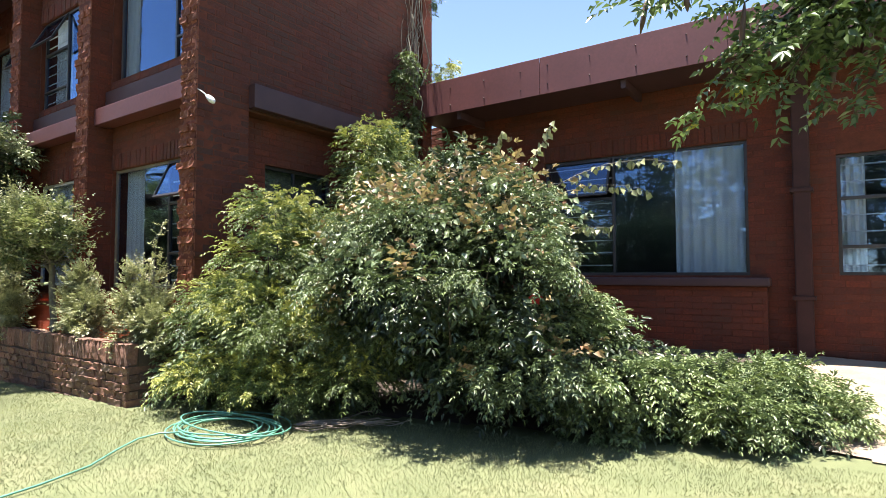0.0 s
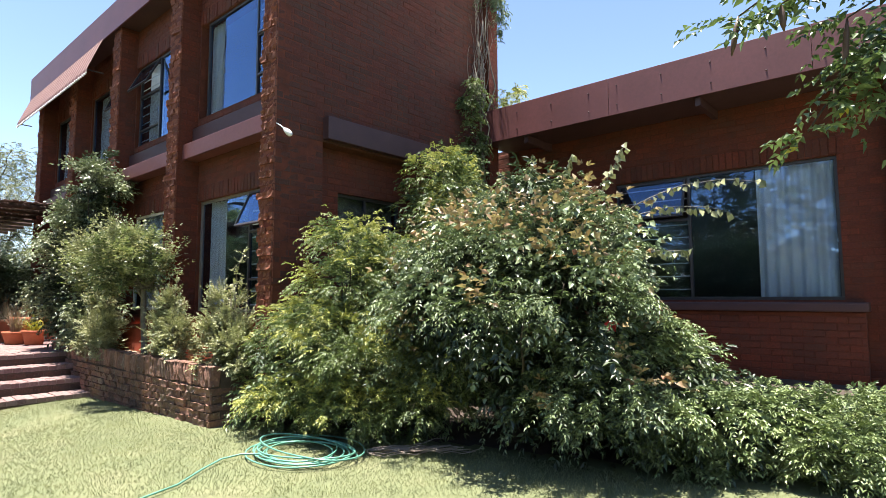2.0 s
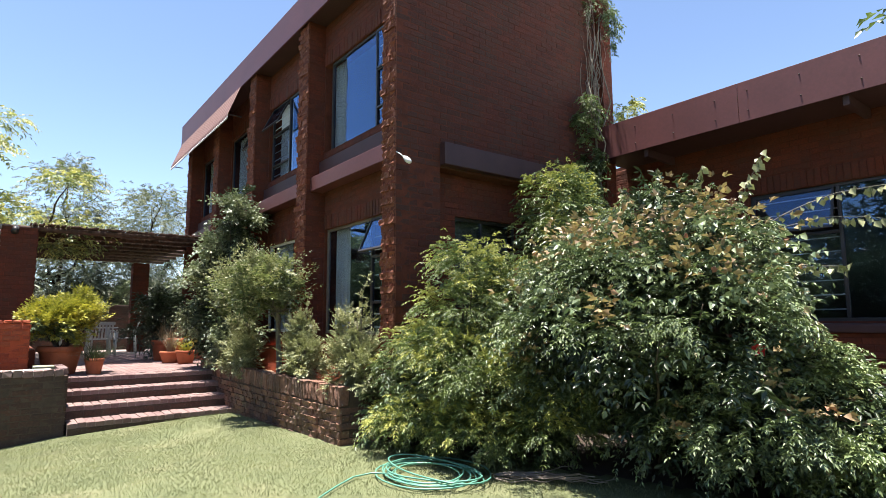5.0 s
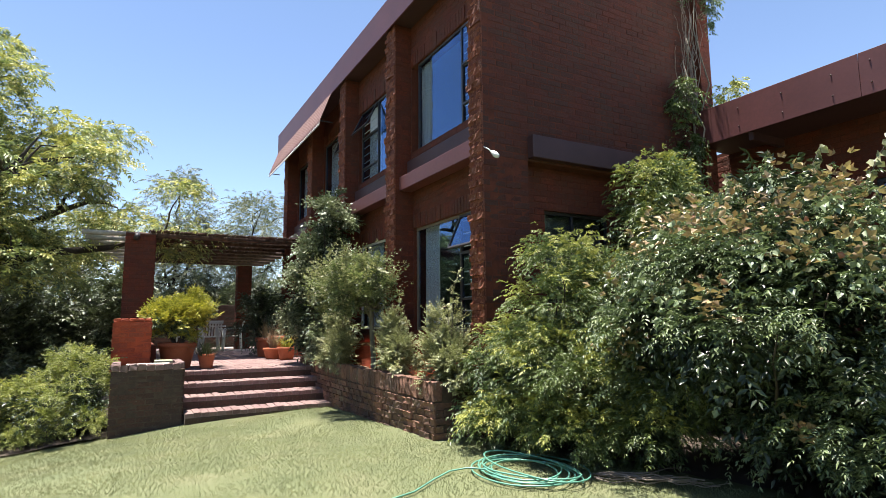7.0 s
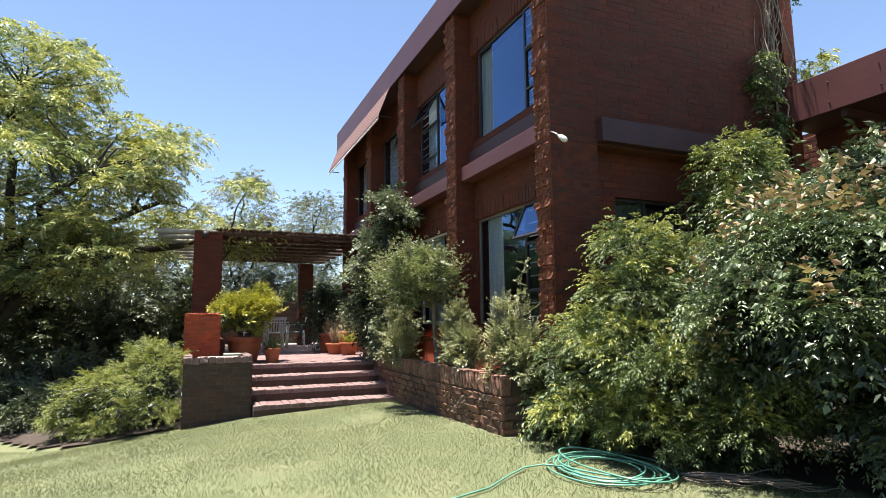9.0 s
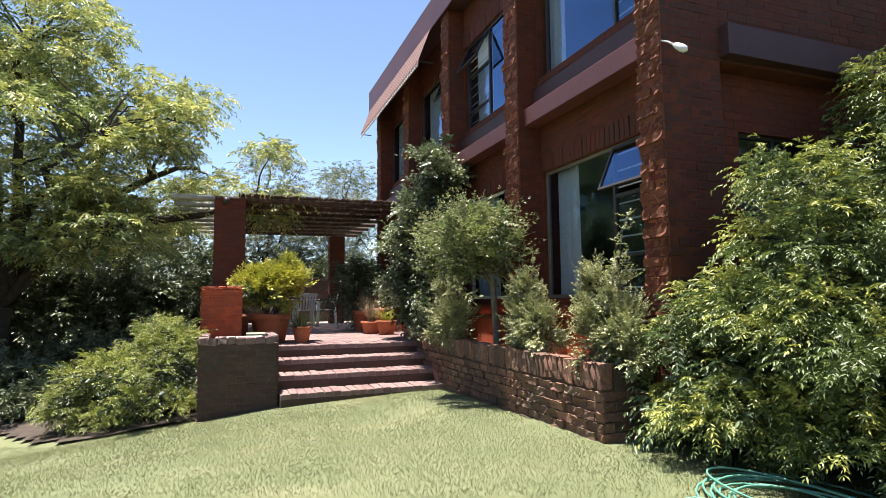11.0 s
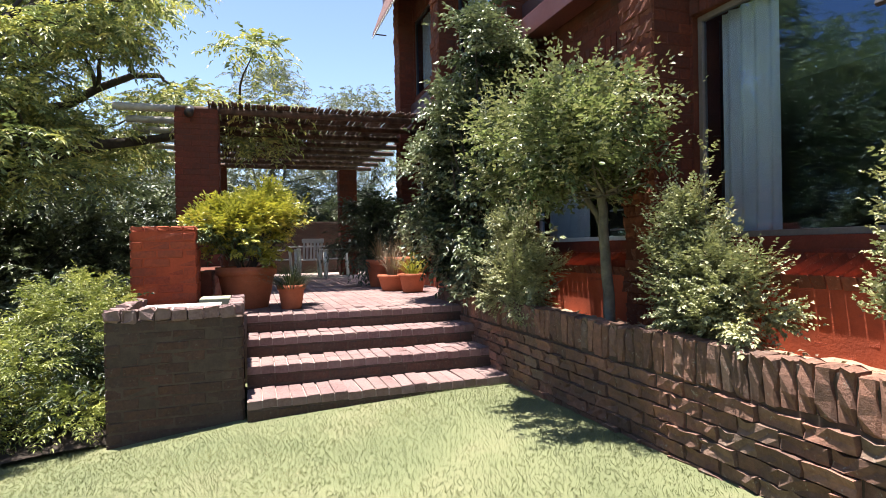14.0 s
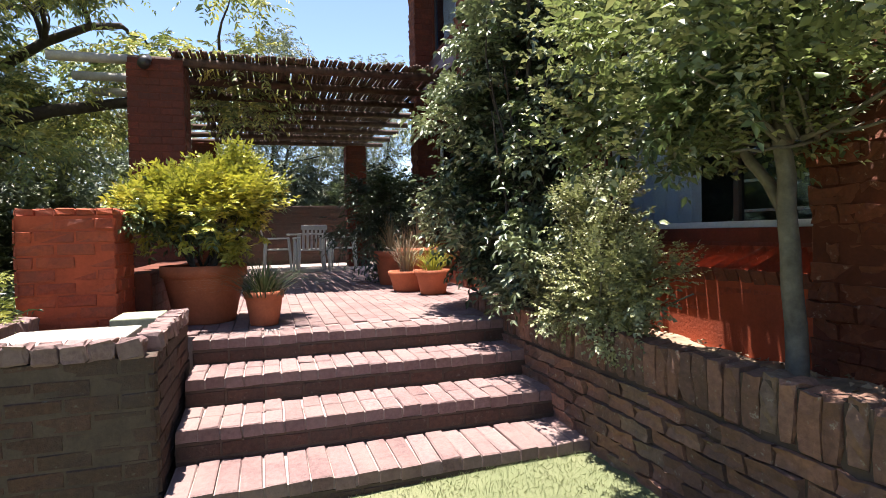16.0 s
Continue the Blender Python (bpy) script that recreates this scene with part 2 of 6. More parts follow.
leaf_yellowed = leaf_material("yellowed_leaf", (0.4, 0.36, 0.05), (0.5, 0.45, 0.07), 0.5, 0.4)
petal_red = leaf_material("red_petal", (0.5, 0.02, 0.02), (0.65, 0.03, 0.03), 0.5, 0.3)
pod_brown = plain("brown_seed_pod", (0.09, 0.05, 0.035), 0.6, var=0.3, bumps=0.3)
litter = leaf_material("dry_fallen_leaf", (0.175, 0.112, 0.070), (0.315, 0.238, 0.168), 0.8, 0.1)
grass_blade = leaf_material("lawn_grass_blade", (0.145, 0.168, 0.078), (0.225, 0.238, 0.13), 0.6, 0.45, (0.280, 0.255, 0.175))


def lawn_material():
    m, nt, b = material("mown_lawn", (0.2, 0.27, 0.07), 0.9)
    col = ramp(nt, world_noise(nt, 1.1, 6, 0.7), [(0.3, (0.085, 0.106, 0.047)), (0.52, (0.122, 0.138, 0.067)), (0.75, (0.168, 0.166, 0.094))])
    col = mix(nt, col, ramp(nt, world_noise(nt, 150, 5, 0.85), [(0.3, (0.55, 0.58, 0.5)), (0.7, (1.3, 1.25, 1.15))]), 0.9, "MULTIPLY")
    nt.links.new(col, b.inputs["Base Color"])
    bump(nt, b, world_noise(nt, 200, 6, 0.8), 0.25, 0.006)
    return m


lawn = lawn_material()

# ---- mesh helpers ----


def mesh_from(name, verts, faces, mat, smooth=False):
    me = bpy.data.meshes.new(name)
    me.from_pydata([tuple(map(float, v)) for v in verts], [], faces)
    me.materials.append(mat)
    if smooth:
        me.polygons.foreach_set("use_smooth", [True] * len(me.polygons))
    me.update()
    return me


def quick_mesh(name, verts, faces, mat):
    """A mesh from arrays: faces all of one size."""
    me = bpy.data.meshes.new(name)
    n, k = faces.shape
    me.vertices.add(len(verts))
    me.vertices.foreach_set("co", verts.astype(np.float32).ravel())
    me.loops.add(n * k)
    me.loops.foreach_set("vertex_index", faces.astype(np.int32).ravel())
    me.polygons.add(n)
    me.polygons.foreach_set("loop_start", np.arange(0, n * k, k, dtype=np.int32))
    me.polygons.foreach_set("loop_total", np.full(n, k, dtype=np.int32))
    me.materials.append(mat)
    me.update(calc_edges=True)
    return me


def part(name, data, mat, parent, label=""):
    """One mesh under a thing or a part; the mesh is in world places."""
    if isinstance(data, bmesh.types.BMesh):
        me = bpy.data.meshes.new(name)
        data.to_mesh(me)
        data.free()
        me.materials.append(mat)
    else:
        me = data
    ob = new(name, me)
    if parent is not None:
        ob.parent = parent
        if parent.parent is None:
            ob.matrix_parent_inverse = parent.matrix_basis.inverted()
    return tagged(ob, label) if label else ob


def thing(name, place, label, category, group="", kind=""):
    ob = new(name)
    ob.empty_display_size = 0.2
    ob.location = place
    ob.matrix_basis = Matrix.Translation(place)
    return tagged(ob, label, category, group, kind)


def structure(name, data, mat, label, category):
    return tagged(part(name, data, mat, None), label, category, kind="structure")


def add_box(bm, lo, hi, bevel=0.0, m=None):
    lo, hi = Vector(lo), Vector(hi)
    made = bmesh.ops.create_cube(bm, size=1.0, matrix=Matrix.LocRotScale((lo + hi) / 2, None, hi - lo))
    if bevel:
        edges = {e for v in made["verts"] for e in v.link_edges}
        made = bmesh.ops.bevel(bm, geom=list(edges), offset=bevel, segments=2, affect="EDGES", profile=0.6)
    if m is not None:
        bmesh.ops.transform(bm, matrix=m, verts=made["verts"])
    return bm


def one_box(lo, hi, bevel=0.0):
    return add_box(bmesh.new(), lo, hi, bevel)


def tube(points, radii, sides=8, cap=True):
    """Vertices and faces of a tube through points, tapered by radii."""
    pts = [Vector(p) for p in points]
    verts, faces = [], []
    side = None
    for i, p in enumerate(pts):
        d = (pts[min(i + 1, len(pts) - 1)] - pts[max(i - 1, 0)]).normalized()
        if side is None:
            side = d.orthogonal().normalized()
        side = (side - d * side.dot(d)).normalized()
        up = d.cross(side)
        for k in range(sides):
            a = 2 * math.pi * k / sides
            verts.append(p + (side * math.cos(a) + up * math.sin(a)) * radii[i])
    for i in range(len(pts) - 1):
        for k in range(sides):
            a, b = i * sides + k, i * sides + (k + 1) % sides
            faces.append((a, b, b + sides, a + sides))
    if cap:
        faces += [tuple(range(sides))[::-1], tuple(range((len(pts) - 1) * sides, len(pts) * sides))]
    return verts, faces


def tubes_mesh(name, lines, mat, sides=7):
    verts, faces = [], []
    for points, radii in lines:
        v, f = tube(points, radii, sides)
        o = len(verts)
        verts += v
        faces += [tuple(i + o for i in q) for q in f]
    return mesh_from(name, verts, faces, mat, True)


# ---- brickwork ----
BL, BH, JT = 0.222, 0.073, 0.010


def brick_shape(l, h, d, rough, rng, z_out=None):
    """12 corners and 9 faces of a hand-made brick whose face looks along +y out of the wall: x 0..l, y 0..d, z 0..h."""
    c = 0.004 + rough * 0.4
    v = []
    for y, e in ((0.0, 0.0), (d - c, 0.0), (d, c)):
        for x, z in ((e, e), (l - e, e), (l - e, h - e), (e, h - e)):
            j = rng.normal(0, rough, 3) * (0.0 if y == 0 else 1.0)
            v.append((x + j[0] * 0.6, y + j[1], z + j[2] * 0.6))
    f = []
    for r in (0, 4):
        for k in range(4):
            a, b = r + k, r + (k + 1) % 4
            f.append((a, b, b + 4, a + 4))
    f.append((8, 9, 10, 11))
    return v, f


def ragged_shape(l, h, d, rng, wave=0.006):
    """A brick with a broken, wavy face: a 5 x 3 net of knobs, lipped at the top, closed back to the wall."""
    v, f = [], []
    lean = float(rng.normal(0, wave))
    for j, z in enumerate((0.0, 0.45 * h, h)):
        for i in range(5):
            x = l * i / 4
            y = d + lean * (i - 2) / 2 + float(rng.normal(0, wave)) + (0.0, -0.002, 0.008)[j]
            v.append((x, max(0.004, y), z + (float(rng.normal(0, wave * 0.8)) if j else 0.0)))
    for j in range(2):
        for i in range(4):
            a = j * 5 + i
            f.append((a, a + 1, a + 6, a + 5))
    rim = [0, 1, 2, 3, 4, 9, 14, 13, 12, 11, 10, 5]
    o = len(v)
    v += [(v[i][0], 0.0, v[i][2]) for i in rim]
    for k in range(len(rim)):
        a, b = k, (k + 1) % len(rim)
        f.append((o + a, o + b, rim[b], rim[a]))
    return v, f


def lay_ragged(parent, origin, rows, mat, rng, wave=0.006):
    """Courses (u, z, length, height, depth) of ragged bricks on a face that looks along -y, each a piece."""
    shapes = {}
    for u, z, l, h, d in rows:
        key = (round(l, 2), round(d, 2), int(rng.integers(0, 5)))
        if key not in shapes:
            v, f = ragged_shape(l, h, d, rng, wave)
            shapes[key] = mesh_from("brick", [(x, -y, c) for x, y, c in v], f, mat)
        ob = new("brick", shapes[key])
        ob.parent = parent
        ob.matrix_basis = pose(origin[0] + u, origin[1], origin[2] + z, 0, 0, 0)


def lay_bricks(parent, origin, udir, out, spans, mat, mat_joined, near, rough=0.002, proud=0.005, limit=300, seed=1, length=BL, name="brick"):
    """Lays bricks given as (u, z, l, h, extra depth) on the plane through origin. Those for which near(u, z) holds become pieces of their own."""
    rng = np.random.default_rng(seed)
    u, n = Vector(udir).normalized(), Vector(out).normalized()
    basis = Matrix((u, n, Vector((0, 0, 1)))).transposed().to_4x4()
    shared = {}
    verts, faces, made = [], [], 0
    for (x, z, l, h, ex) in spans:
        place = Vector(origin) + u * x + Vector((0, 0, z))
        d = proud + ex + abs(float(rng.normal(0, rough * 0.7)))
        if made < limit and near(x, z):
            key = (round(l, 2), round(h, 2), round(ex, 2), int(rng.integers(0, 4)))
            if key not in shared:
                v, f = brick_shape(l, h, proud + ex, rough, rng)
                shared[key] = mesh_from(name, v, f, mat)
            ob = new(name, shared[key])
            ob.parent = parent
            if parent.parent is None:
                ob.matrix_parent_inverse = parent.matrix_basis.inverted()
            ob.matrix_basis = Matrix.Translation(place + n * float(rng.normal(0, rough * 0.4))) @ basis @ pose(0, 0, 0, 0, 0, 0)
            made += 1
        else:
            v, f = brick_shape(l, h, d, rough, rng)
            o = len(verts)
            verts += [place + u * a + n * b + Vector((0, 0, c)) for a, b, c in v]
            faces += [tuple(i + o for i in q) for q in f]
    if verts:
        tagged(part("brickwork", mesh_from("brickwork", verts, faces, mat_joined), None, parent), kind="stuff")


def stretcher(width, z0, z1, holes=(), length=BL, height=BH, extra=None, start=0.0):
    """Bricks in stretcher bond over a face, left out where there are holes (u0, z0, u1, z1)."""
    out = []
    row, z = 0, z0
    while z + height <= z1 + 0.02:
        x = start - (length + JT) * (0.5 if row % 2 else 0.0)
        while x < width:
            a, b = max(x, 0.0), min(x + length, width)
            cuts = [(a, b)]
            for h0, g0, h1, g1 in holes:
                if z + height > g0 + 0.015 and z < g1 - 0.015:
                    nxt = []
                    for p, q in cuts:
                        if q <= h0 or p >= h1:
                            nxt.append((p, q))
                        else:
                            if p < h0:
                                nxt.append((p, h0))
                            if q > h1:
                                nxt.append((h1, q))
                    cuts = nxt
            for p, q in cuts:
                if q - p > 0.03:
                    out.append((p, z, q - p, height, extra(row, p) if extra else 0.0))
            x += length + JT
        row += 1
        z += height + JT
    return out


def wall_solid(axis, at0, at1, u0, u1, z0, z1, holes=()):
    """A wall with real openings: axis 'x' runs along x with thickness at0..at1 in y; 'y' the other way round."""
    us = sorted({u0, u1, *[v for h in holes for v in (h[0], h[2])]})
    zs = sorted({z0, z1, *[v for h in holes for v in (h[1], h[3])]})
    bm = bmesh.new()
    for a, b in zip(us, us[1:]):
        run = None
        for c, d in zip(zs, zs[1:]):
            mid = ((a + b) / 2, (c + d) / 2)
            solid = not any(h[0] < mid[0] < h[2] and h[1] < mid[1] < h[3] for h in holes)
            if solid:
                run = (run[0], d) if run else (c, d)
            if run and (not solid or d == zs[-1]):
                lo, hi = ((a, at0, run[0]), (b, at1, run[1])) if axis == "x" else ((at0, a, run[0]), (at1, b, run[1]))
                add_box(bm, lo, hi)
                run = None
    return bm


# ---- foliage ----


def unit(a):
    return a / np.maximum(np.linalg.norm(a, axis=-1, keepdims=True), 1e-9)


def leaves_mesh(name, base, along, normal, length, width, mat, fold=0.25, curl=0.15):
    """Pointed leaves, each folded at its midrib: base, a left and a right shoulder, tip."""
    along = unit(along)
    side = unit(np.cross(along, normal))
    nor = np.cross(side, along)
    L, W = length[:, None], width[:, None]
    mid = base + along * L * 0.45
    v = np.stack([base, mid + side * W * 0.5 + nor * W * fold, base + along * L - nor * L * curl, mid - side * W * 0.5 + nor * W * fold], axis=1)
    n = len(base)
    k = np.arange(n)[:, None] * 4
    f = np.concatenate([k + np.array([[0, 1, 2]]), k + np.array([[0, 2, 3]])], axis=1).reshape(-1, 3)
    return quick_mesh(name, v.reshape(-1, 3), f, mat)


def sprays_mesh(name, centre, out, spray, pairs, leaf, wide, mat, rng, droop=0.5, angle=55.0, spread=0.3):
    """Feathered sprays: a curved stalk with leaflets on both sides and one at its tip."""
    n = len(centre)
    out = unit(out + rng.normal(0, spread, (n, 3)))
    side = unit(np.cross(out, np.array([0, 0, 1.0])) + rng.normal(0, 0.15, (n, 3)))
    nor = unit(np.cross(side, out))
    size = spray * rng.uniform(0.65, 1.25, n)
    ts = np.repeat(np.linspace(0.2, 0.95, pairs), 2)
    sg = np.tile([1.0, -1.0], pairs)
    ts, sg = np.append(ts, 1.0), np.append(sg, 0.0)
    k = len(ts)
    t = ts[None, :, None]
    down = np.array([0, 0, -1.0])
    base = centre[:, None] + (out[:, None] * t + down * (droop * t * t)) * size[:, None, None]
    head = unit(out[:, None] + down * (2 * droop * t))
    a = radians(angle)
    along = head * np.where(sg == 0, 1.0, math.cos(a))[None, :, None] + side[:, None] * (sg * math.sin(a))[None, :, None]
    along = along + rng.normal(0, 0.22, (n, k, 3)) + down * 0.15
    normal = np.repeat(nor[:, None], k, 1) + rng.normal(0, 0.35, (n, k, 3))
    ln = leaf * rng.uniform(0.6, 1.25, (n, k)) * (1.0 - 0.35 * np.abs(ts - 0.5))[None]
    return leaves_mesh(name, base.reshape(-1, 3), along.reshape(-1, 3), normal.reshape(-1, 3), ln.ravel(), (ln * wide).ravel(), mat)


def lumpy(d, seed, amount):
    """An uneven radius for directions d."""
    r = np.ones(len(d))
    g = np.random.default_rng(seed)
    for f, a in ((2.2, 0.5), (4.5, 0.32), (9.0, 0.2)):
        for _ in range(3):
            w = g.normal(0, f, 3)
            r += amount * a * np.sin(d @ w + g.uniform(0, 6.28))
    return r


def shell(blobs, count, rng, inner=0.7, amount=0.3, floor=None, top=None, clump=22):
    """Points in the outer layer of a group of ellipsoids (x, y, z, rx, ry, rz), and the way out at each."""
    vol = np.array([(b[3] * b[4] + b[4] * b[5] + b[3] * b[5]) for b in blobs])
    which = rng.choice(len(blobs), size=count * 3, p=vol / vol.sum())
    b = np.array(blobs)[which]
    d = unit(rng.normal(0, 1, (count * 3, 3)))
    r = rng.uniform(inner ** 2, 1.0, count * 3) ** 0.5
    lump = np.empty(len(d))
    for i in range(len(blobs)):
        lump[which == i] = lumpy(d[which == i], 31 + i, amount)
    p = b[:, :3] + d * b[:, 3:] * (r * lump)[:, None]
    out = unit(d / b[:, 3:])
    keep = np.ones(len(p), bool)
    for i, q in enumerate(blobs):
        e = (p - np.array(q[:3])) / (np.array(q[3:]) * (0.62 if inner > 0.5 else 0.2))
        keep &= ((e ** 2).sum(1) > 1.0) | (which == i)
    if floor is not None:
        keep &= p[:, 2] > floor
    if top is not None:
        keep &= d[:, 2] > top
    idx = np.flatnonzero(keep)[:count]
    if clump > 1 and len(idx) > 200:
        seeds = idx[:len(idx) // clump]
        pick = rng.integers(0, len(seeds), len(idx))
        size = b[seeds[pick], 3:].min(1) * 0.17
        away = rng.normal(0, 1, (len(idx), 3)) * size[:, None]
        q = p[seeds[pick]] + away
        if floor is not None:
            q[:, 2] = floor + 0.01 + np.abs(q[:, 2] - floor - 0.01)
        half = len(idx) // 8
        q[:half], o = p[idx[:half]], unit(out[seeds[pick]] + away / size[:, None] * 0.35)
        o[:half] = out[idx[:half]]
        return q, o
    return p[idx], out[idx]


def lobes(blobs, count, size, seed):
    """Many small rounded lobes over the form that a few big ellipsoids give."""
    g = np.random.default_rng(seed)
    p, out = shell(blobs, count, g, 0.8, 0.2, clump=1)
    s = size * g.uniform(0.65, 1.35, len(p))
    p = p - out * (s * 0.45)[:, None]
    return [(q[0], q[1], q[2], r * 1.1, r * 1.1, r * 0.8) for q, r in zip(p, s)]


def limb(start, end, r0, r1, rng, wobble=0.12, steps=7, sag=0.0):
    a, b = np.array(start, float), np.array(end, float)
    span = np.linalg.norm(b - a)
    pts, rad = [], []
    off = np.zeros(3)
    for i in range(steps + 1):
        t = i / steps
        if 0 < i < steps:
            off = off * 0.6 + rng.normal(0, wobble * span / steps, 3)
        pts.append(tuple(a + (b - a) * t + off * (1 if i < steps else 0) + np.array([0, 0, sag * span * math.sin(math.pi * t)])))
        rad.append(r0 + (r1 - r0) * t)
    return pts, rad

# ---- ground ----


def ground_z(x, y):
    k = np.clip((-5.0 - x) / 4.6, 0.0, 1.0)
    z = -0.1 * k - 0.06 * k * np.clip(2.5 - y, 0.0, 1.8) - 0.11 * k * np.clip(0.7 - y, 0.0, 3.5)
    z = z + np.clip((y - 4.6) * 0.09, 0.0, 0.32) * np.clip((x + 6.0) / 2.0, 0.0, 1.0)
    return z


def axis_steps(lo, hi, fine0, fine1, step):
    return np.array(sorted({*np.linspace(lo, fine0, 8), *np.arange(fine0, fine1, step), *np.linspace(fine1, hi, 8)}))


xs, ys = axis_steps(-400, 400, -24, 9, 0.3), axis_steps(-400, 400, -12, 12, 0.3)
gx, gy = np.meshgrid(xs, ys, indexing="ij")
gz = ground_z(gx, gy) - 0.01 + 0.008 * np.sin(gx * 2.1) * np.sin(gy * 1.7 + gx)
ni, nj = gx.shape
idx = np.arange(ni * nj).reshape(ni, nj)
quads = np.stack([idx[:-1, :-1], idx[1:, :-1], idx[1:, 1:], idx[:-1, 1:]], -1).reshape(-1, 4)
ground = structure("ground", quick_mesh("ground", np.stack([gx, gy, gz], -1).reshape(-1, 3), quads, lawn), None, "mown sunlit lawn sloping gently towards the steps", "lawn")
ground.data.polygons.foreach_set("use_smooth", [True] * len(ground.data.polygons))


def patch(name, outline, mat, label, category, lift=0.012, cells=60):
    """A sheet that follows the ground inside an outline."""
    o = np.array(outline)
    lo, hi = o.min(0), o.max(0)
    us, vs = np.linspace(lo[0], hi[0], cells), np.linspace(lo[1], hi[1], cells)

    def inside(px, py):
        c = False
        for (x0, y0), (x1, y1) in zip(outline, outline[1:] + outline[:1]):
            if (y0 > py) != (y1 > py) and px < (x1 - x0) * (py - y0) / (y1 - y0) + x0:
                c = not c
        return c
    verts, faces, seen = [], [], {}
    for i in range(cells - 1):
        for j in range(cells - 1):
            if inside((us[i] + us[i + 1]) / 2, (vs[j] + vs[j + 1]) / 2):
                q = []
                for a, b in ((i, j), (i + 1, j), (i + 1, j + 1), (i, j + 1)):
                    if (a, b) not in seen:
                        seen[a, b] = len(verts)
                        verts.append((us[a], vs[b], float(ground_z(us[a], vs[b])) + lift + 0.01 * math.sin(us[a] * 5) * math.sin(vs[b] * 6)))
                    q.append(seen[a, b])
                faces.append(q)
    return structure(name, mesh_from(name, verts, faces, mat, True), None, label, category)


patch("path", [(-0.35, 5.0), (0.3, 4.9), (3.5, 5.2), (5, 8.15), (-0.6, 8.15), (-0.45, 6.4)], sand, "bare pale sandy path along the house", "path")
patch("flower_bed", [(-5.75, 3.4), (-4.7, 3.75), (-3.4, 4.05), (-1.9, 4.45), (-0.6, 5.2), (-0.45, 6.4), (-0.6, 8.15), (-5.8, 8.15), (-5.9, 3.6)], bed_shade_soil, "soil under the large shrubs, their shade put into its colour", "flower bed")
patch("flower_bed_2", [(-9.85, -0.3), (-9.8, -1.2), (-10.0, -2.0), (-11, -2.6), (-15, -4.4), (-16, -10), (-26, -10), (-26, -0.4)], bed_shade_soil, "soil below the trees, their shade put into its colour", "flower bed", 0.02)

# ---- house: front wall with piers ----
FY, EX = 3.5, -5.75          # front of the piers, face of the end wall
WY = 3.84                    # wall between the piers
LEFT = -16.45
PIERS = [(-6.05, -5.75), (-8.7, -8.34), (-11.15, -10.8), (-13.52, -13.17), (-15.89, -15.54)]
BAYS = [(-8.34, -6.05), (-10.8, -8.7), (-13.17, -11.15), (-15.54, -13.52)]
TERR = 0.48
ROOF0, ROOF1 = 6.14, 6.69
BAND0, BAND1 = 3.36, 3.585
G0, G1 = 1.15, 2.77          # ground-floor window
U0, U1 = 4.02, 5.47          # upper window
UY = 3.8                    # plane of the upper windows

lower_holes = [(a + 0.02, G0, b - 0.02, G1) for a, b in BAYS]
wall_front = structure("wall_front", wall_solid("x", WY + 0.012, WY + 0.26, LEFT + 0.3, EX - 0.16, -0.6, BAND0 + 0.1, lower_holes), mortar, "red face-brick front wall of the ground floor", "wall")
lay_bricks(wall_front, (LEFT + 0.3, WY + 0.014, 0), (1, 0, 0), (0, -1, 0),
           stretcher(-LEFT - 0.3 + EX - 0.16, 0.0, BAND0, [(h[0] - LEFT - 0.3, h[1] - 0.02, h[2] - LEFT - 0.3, h[3] + 0.24) for h in lower_holes]),
           brick_red, brick_red_j, lambda u, z: u > 6.3 and z > 0.5, seed=3)
upper_holes = [(a + 0.02, U0, b - 0.02, U1) for a, b in BAYS]
wall_front_upper = structure("wall_front_upper", wall_solid("x", UY + 0.012, UY + 0.25, LEFT + 0.3, EX - 0.16, BAND0 + 0.1, ROOF0 + 0.05, upper_holes), mortar, "red face-brick front wall of the upper floor", "wall")
lay_bricks(wall_front_upper, (LEFT + 0.3, UY + 0.014, 0), (1, 0, 0), (0, -1, 0),
           stretcher(-LEFT - 0.3 + EX - 0.16, BAND1, ROOF0, [(h[0] - LEFT - 0.3, h[1] - 0.02, h[2] - LEFT - 0.3, h[3] + 0.02) for h in upper_holes]),
           brick_red, brick_red_j, lambda u, z: u > 7.5, seed=4)

# piers of rough toothed bricks
for k, (a, b) in enumerate(PIERS):
    w = b - a
    pier = structure("pier_%d" % (k + 1), one_box((a + 0.01, FY + 0.017, -0.6), (b - 0.01, WY + 0.2 if k else 3.7, ROOF0 + 0.05)), mortar, "brick pier with a rough toothed edge catching the sun", "pier")
    rr = np.random.default_rng(50 + k)
    lay = []
    z, row = 0.0, 0
    while z < ROOF0 - 0.05:
        deep = float(rr.choice([0.01, 0.018, 0.028, 0.04], p=[0.3, 0.3, 0.25, 0.15]))
        cut = w * (0.62 if row % 2 else 0.38)
        lay.append((0.0, z, cut - 0.006, BH + 0.003, deep))
        lay.append((cut, z, w - cut, BH + 0.003, max(0.01, deep * float(rr.uniform(0.5, 1.1)))))
        z += BH + JT
        row += 1
    lay_ragged(pier, (a, FY + 0.03, 0), lay, brick_rustic, rr)
    side = [(u, z, l, h, 0.0) for u, z, l, h, _ in stretcher(WY - FY + 0.15, 0.0, ROOF0)]
    if k:
        lay_bricks(pier, (b - 0.012, FY + 0.03, 0), (0, 1, 0), (1, 0, 0), side, brick_red, brick_red_j, lambda u, z: False, seed=70 + k)

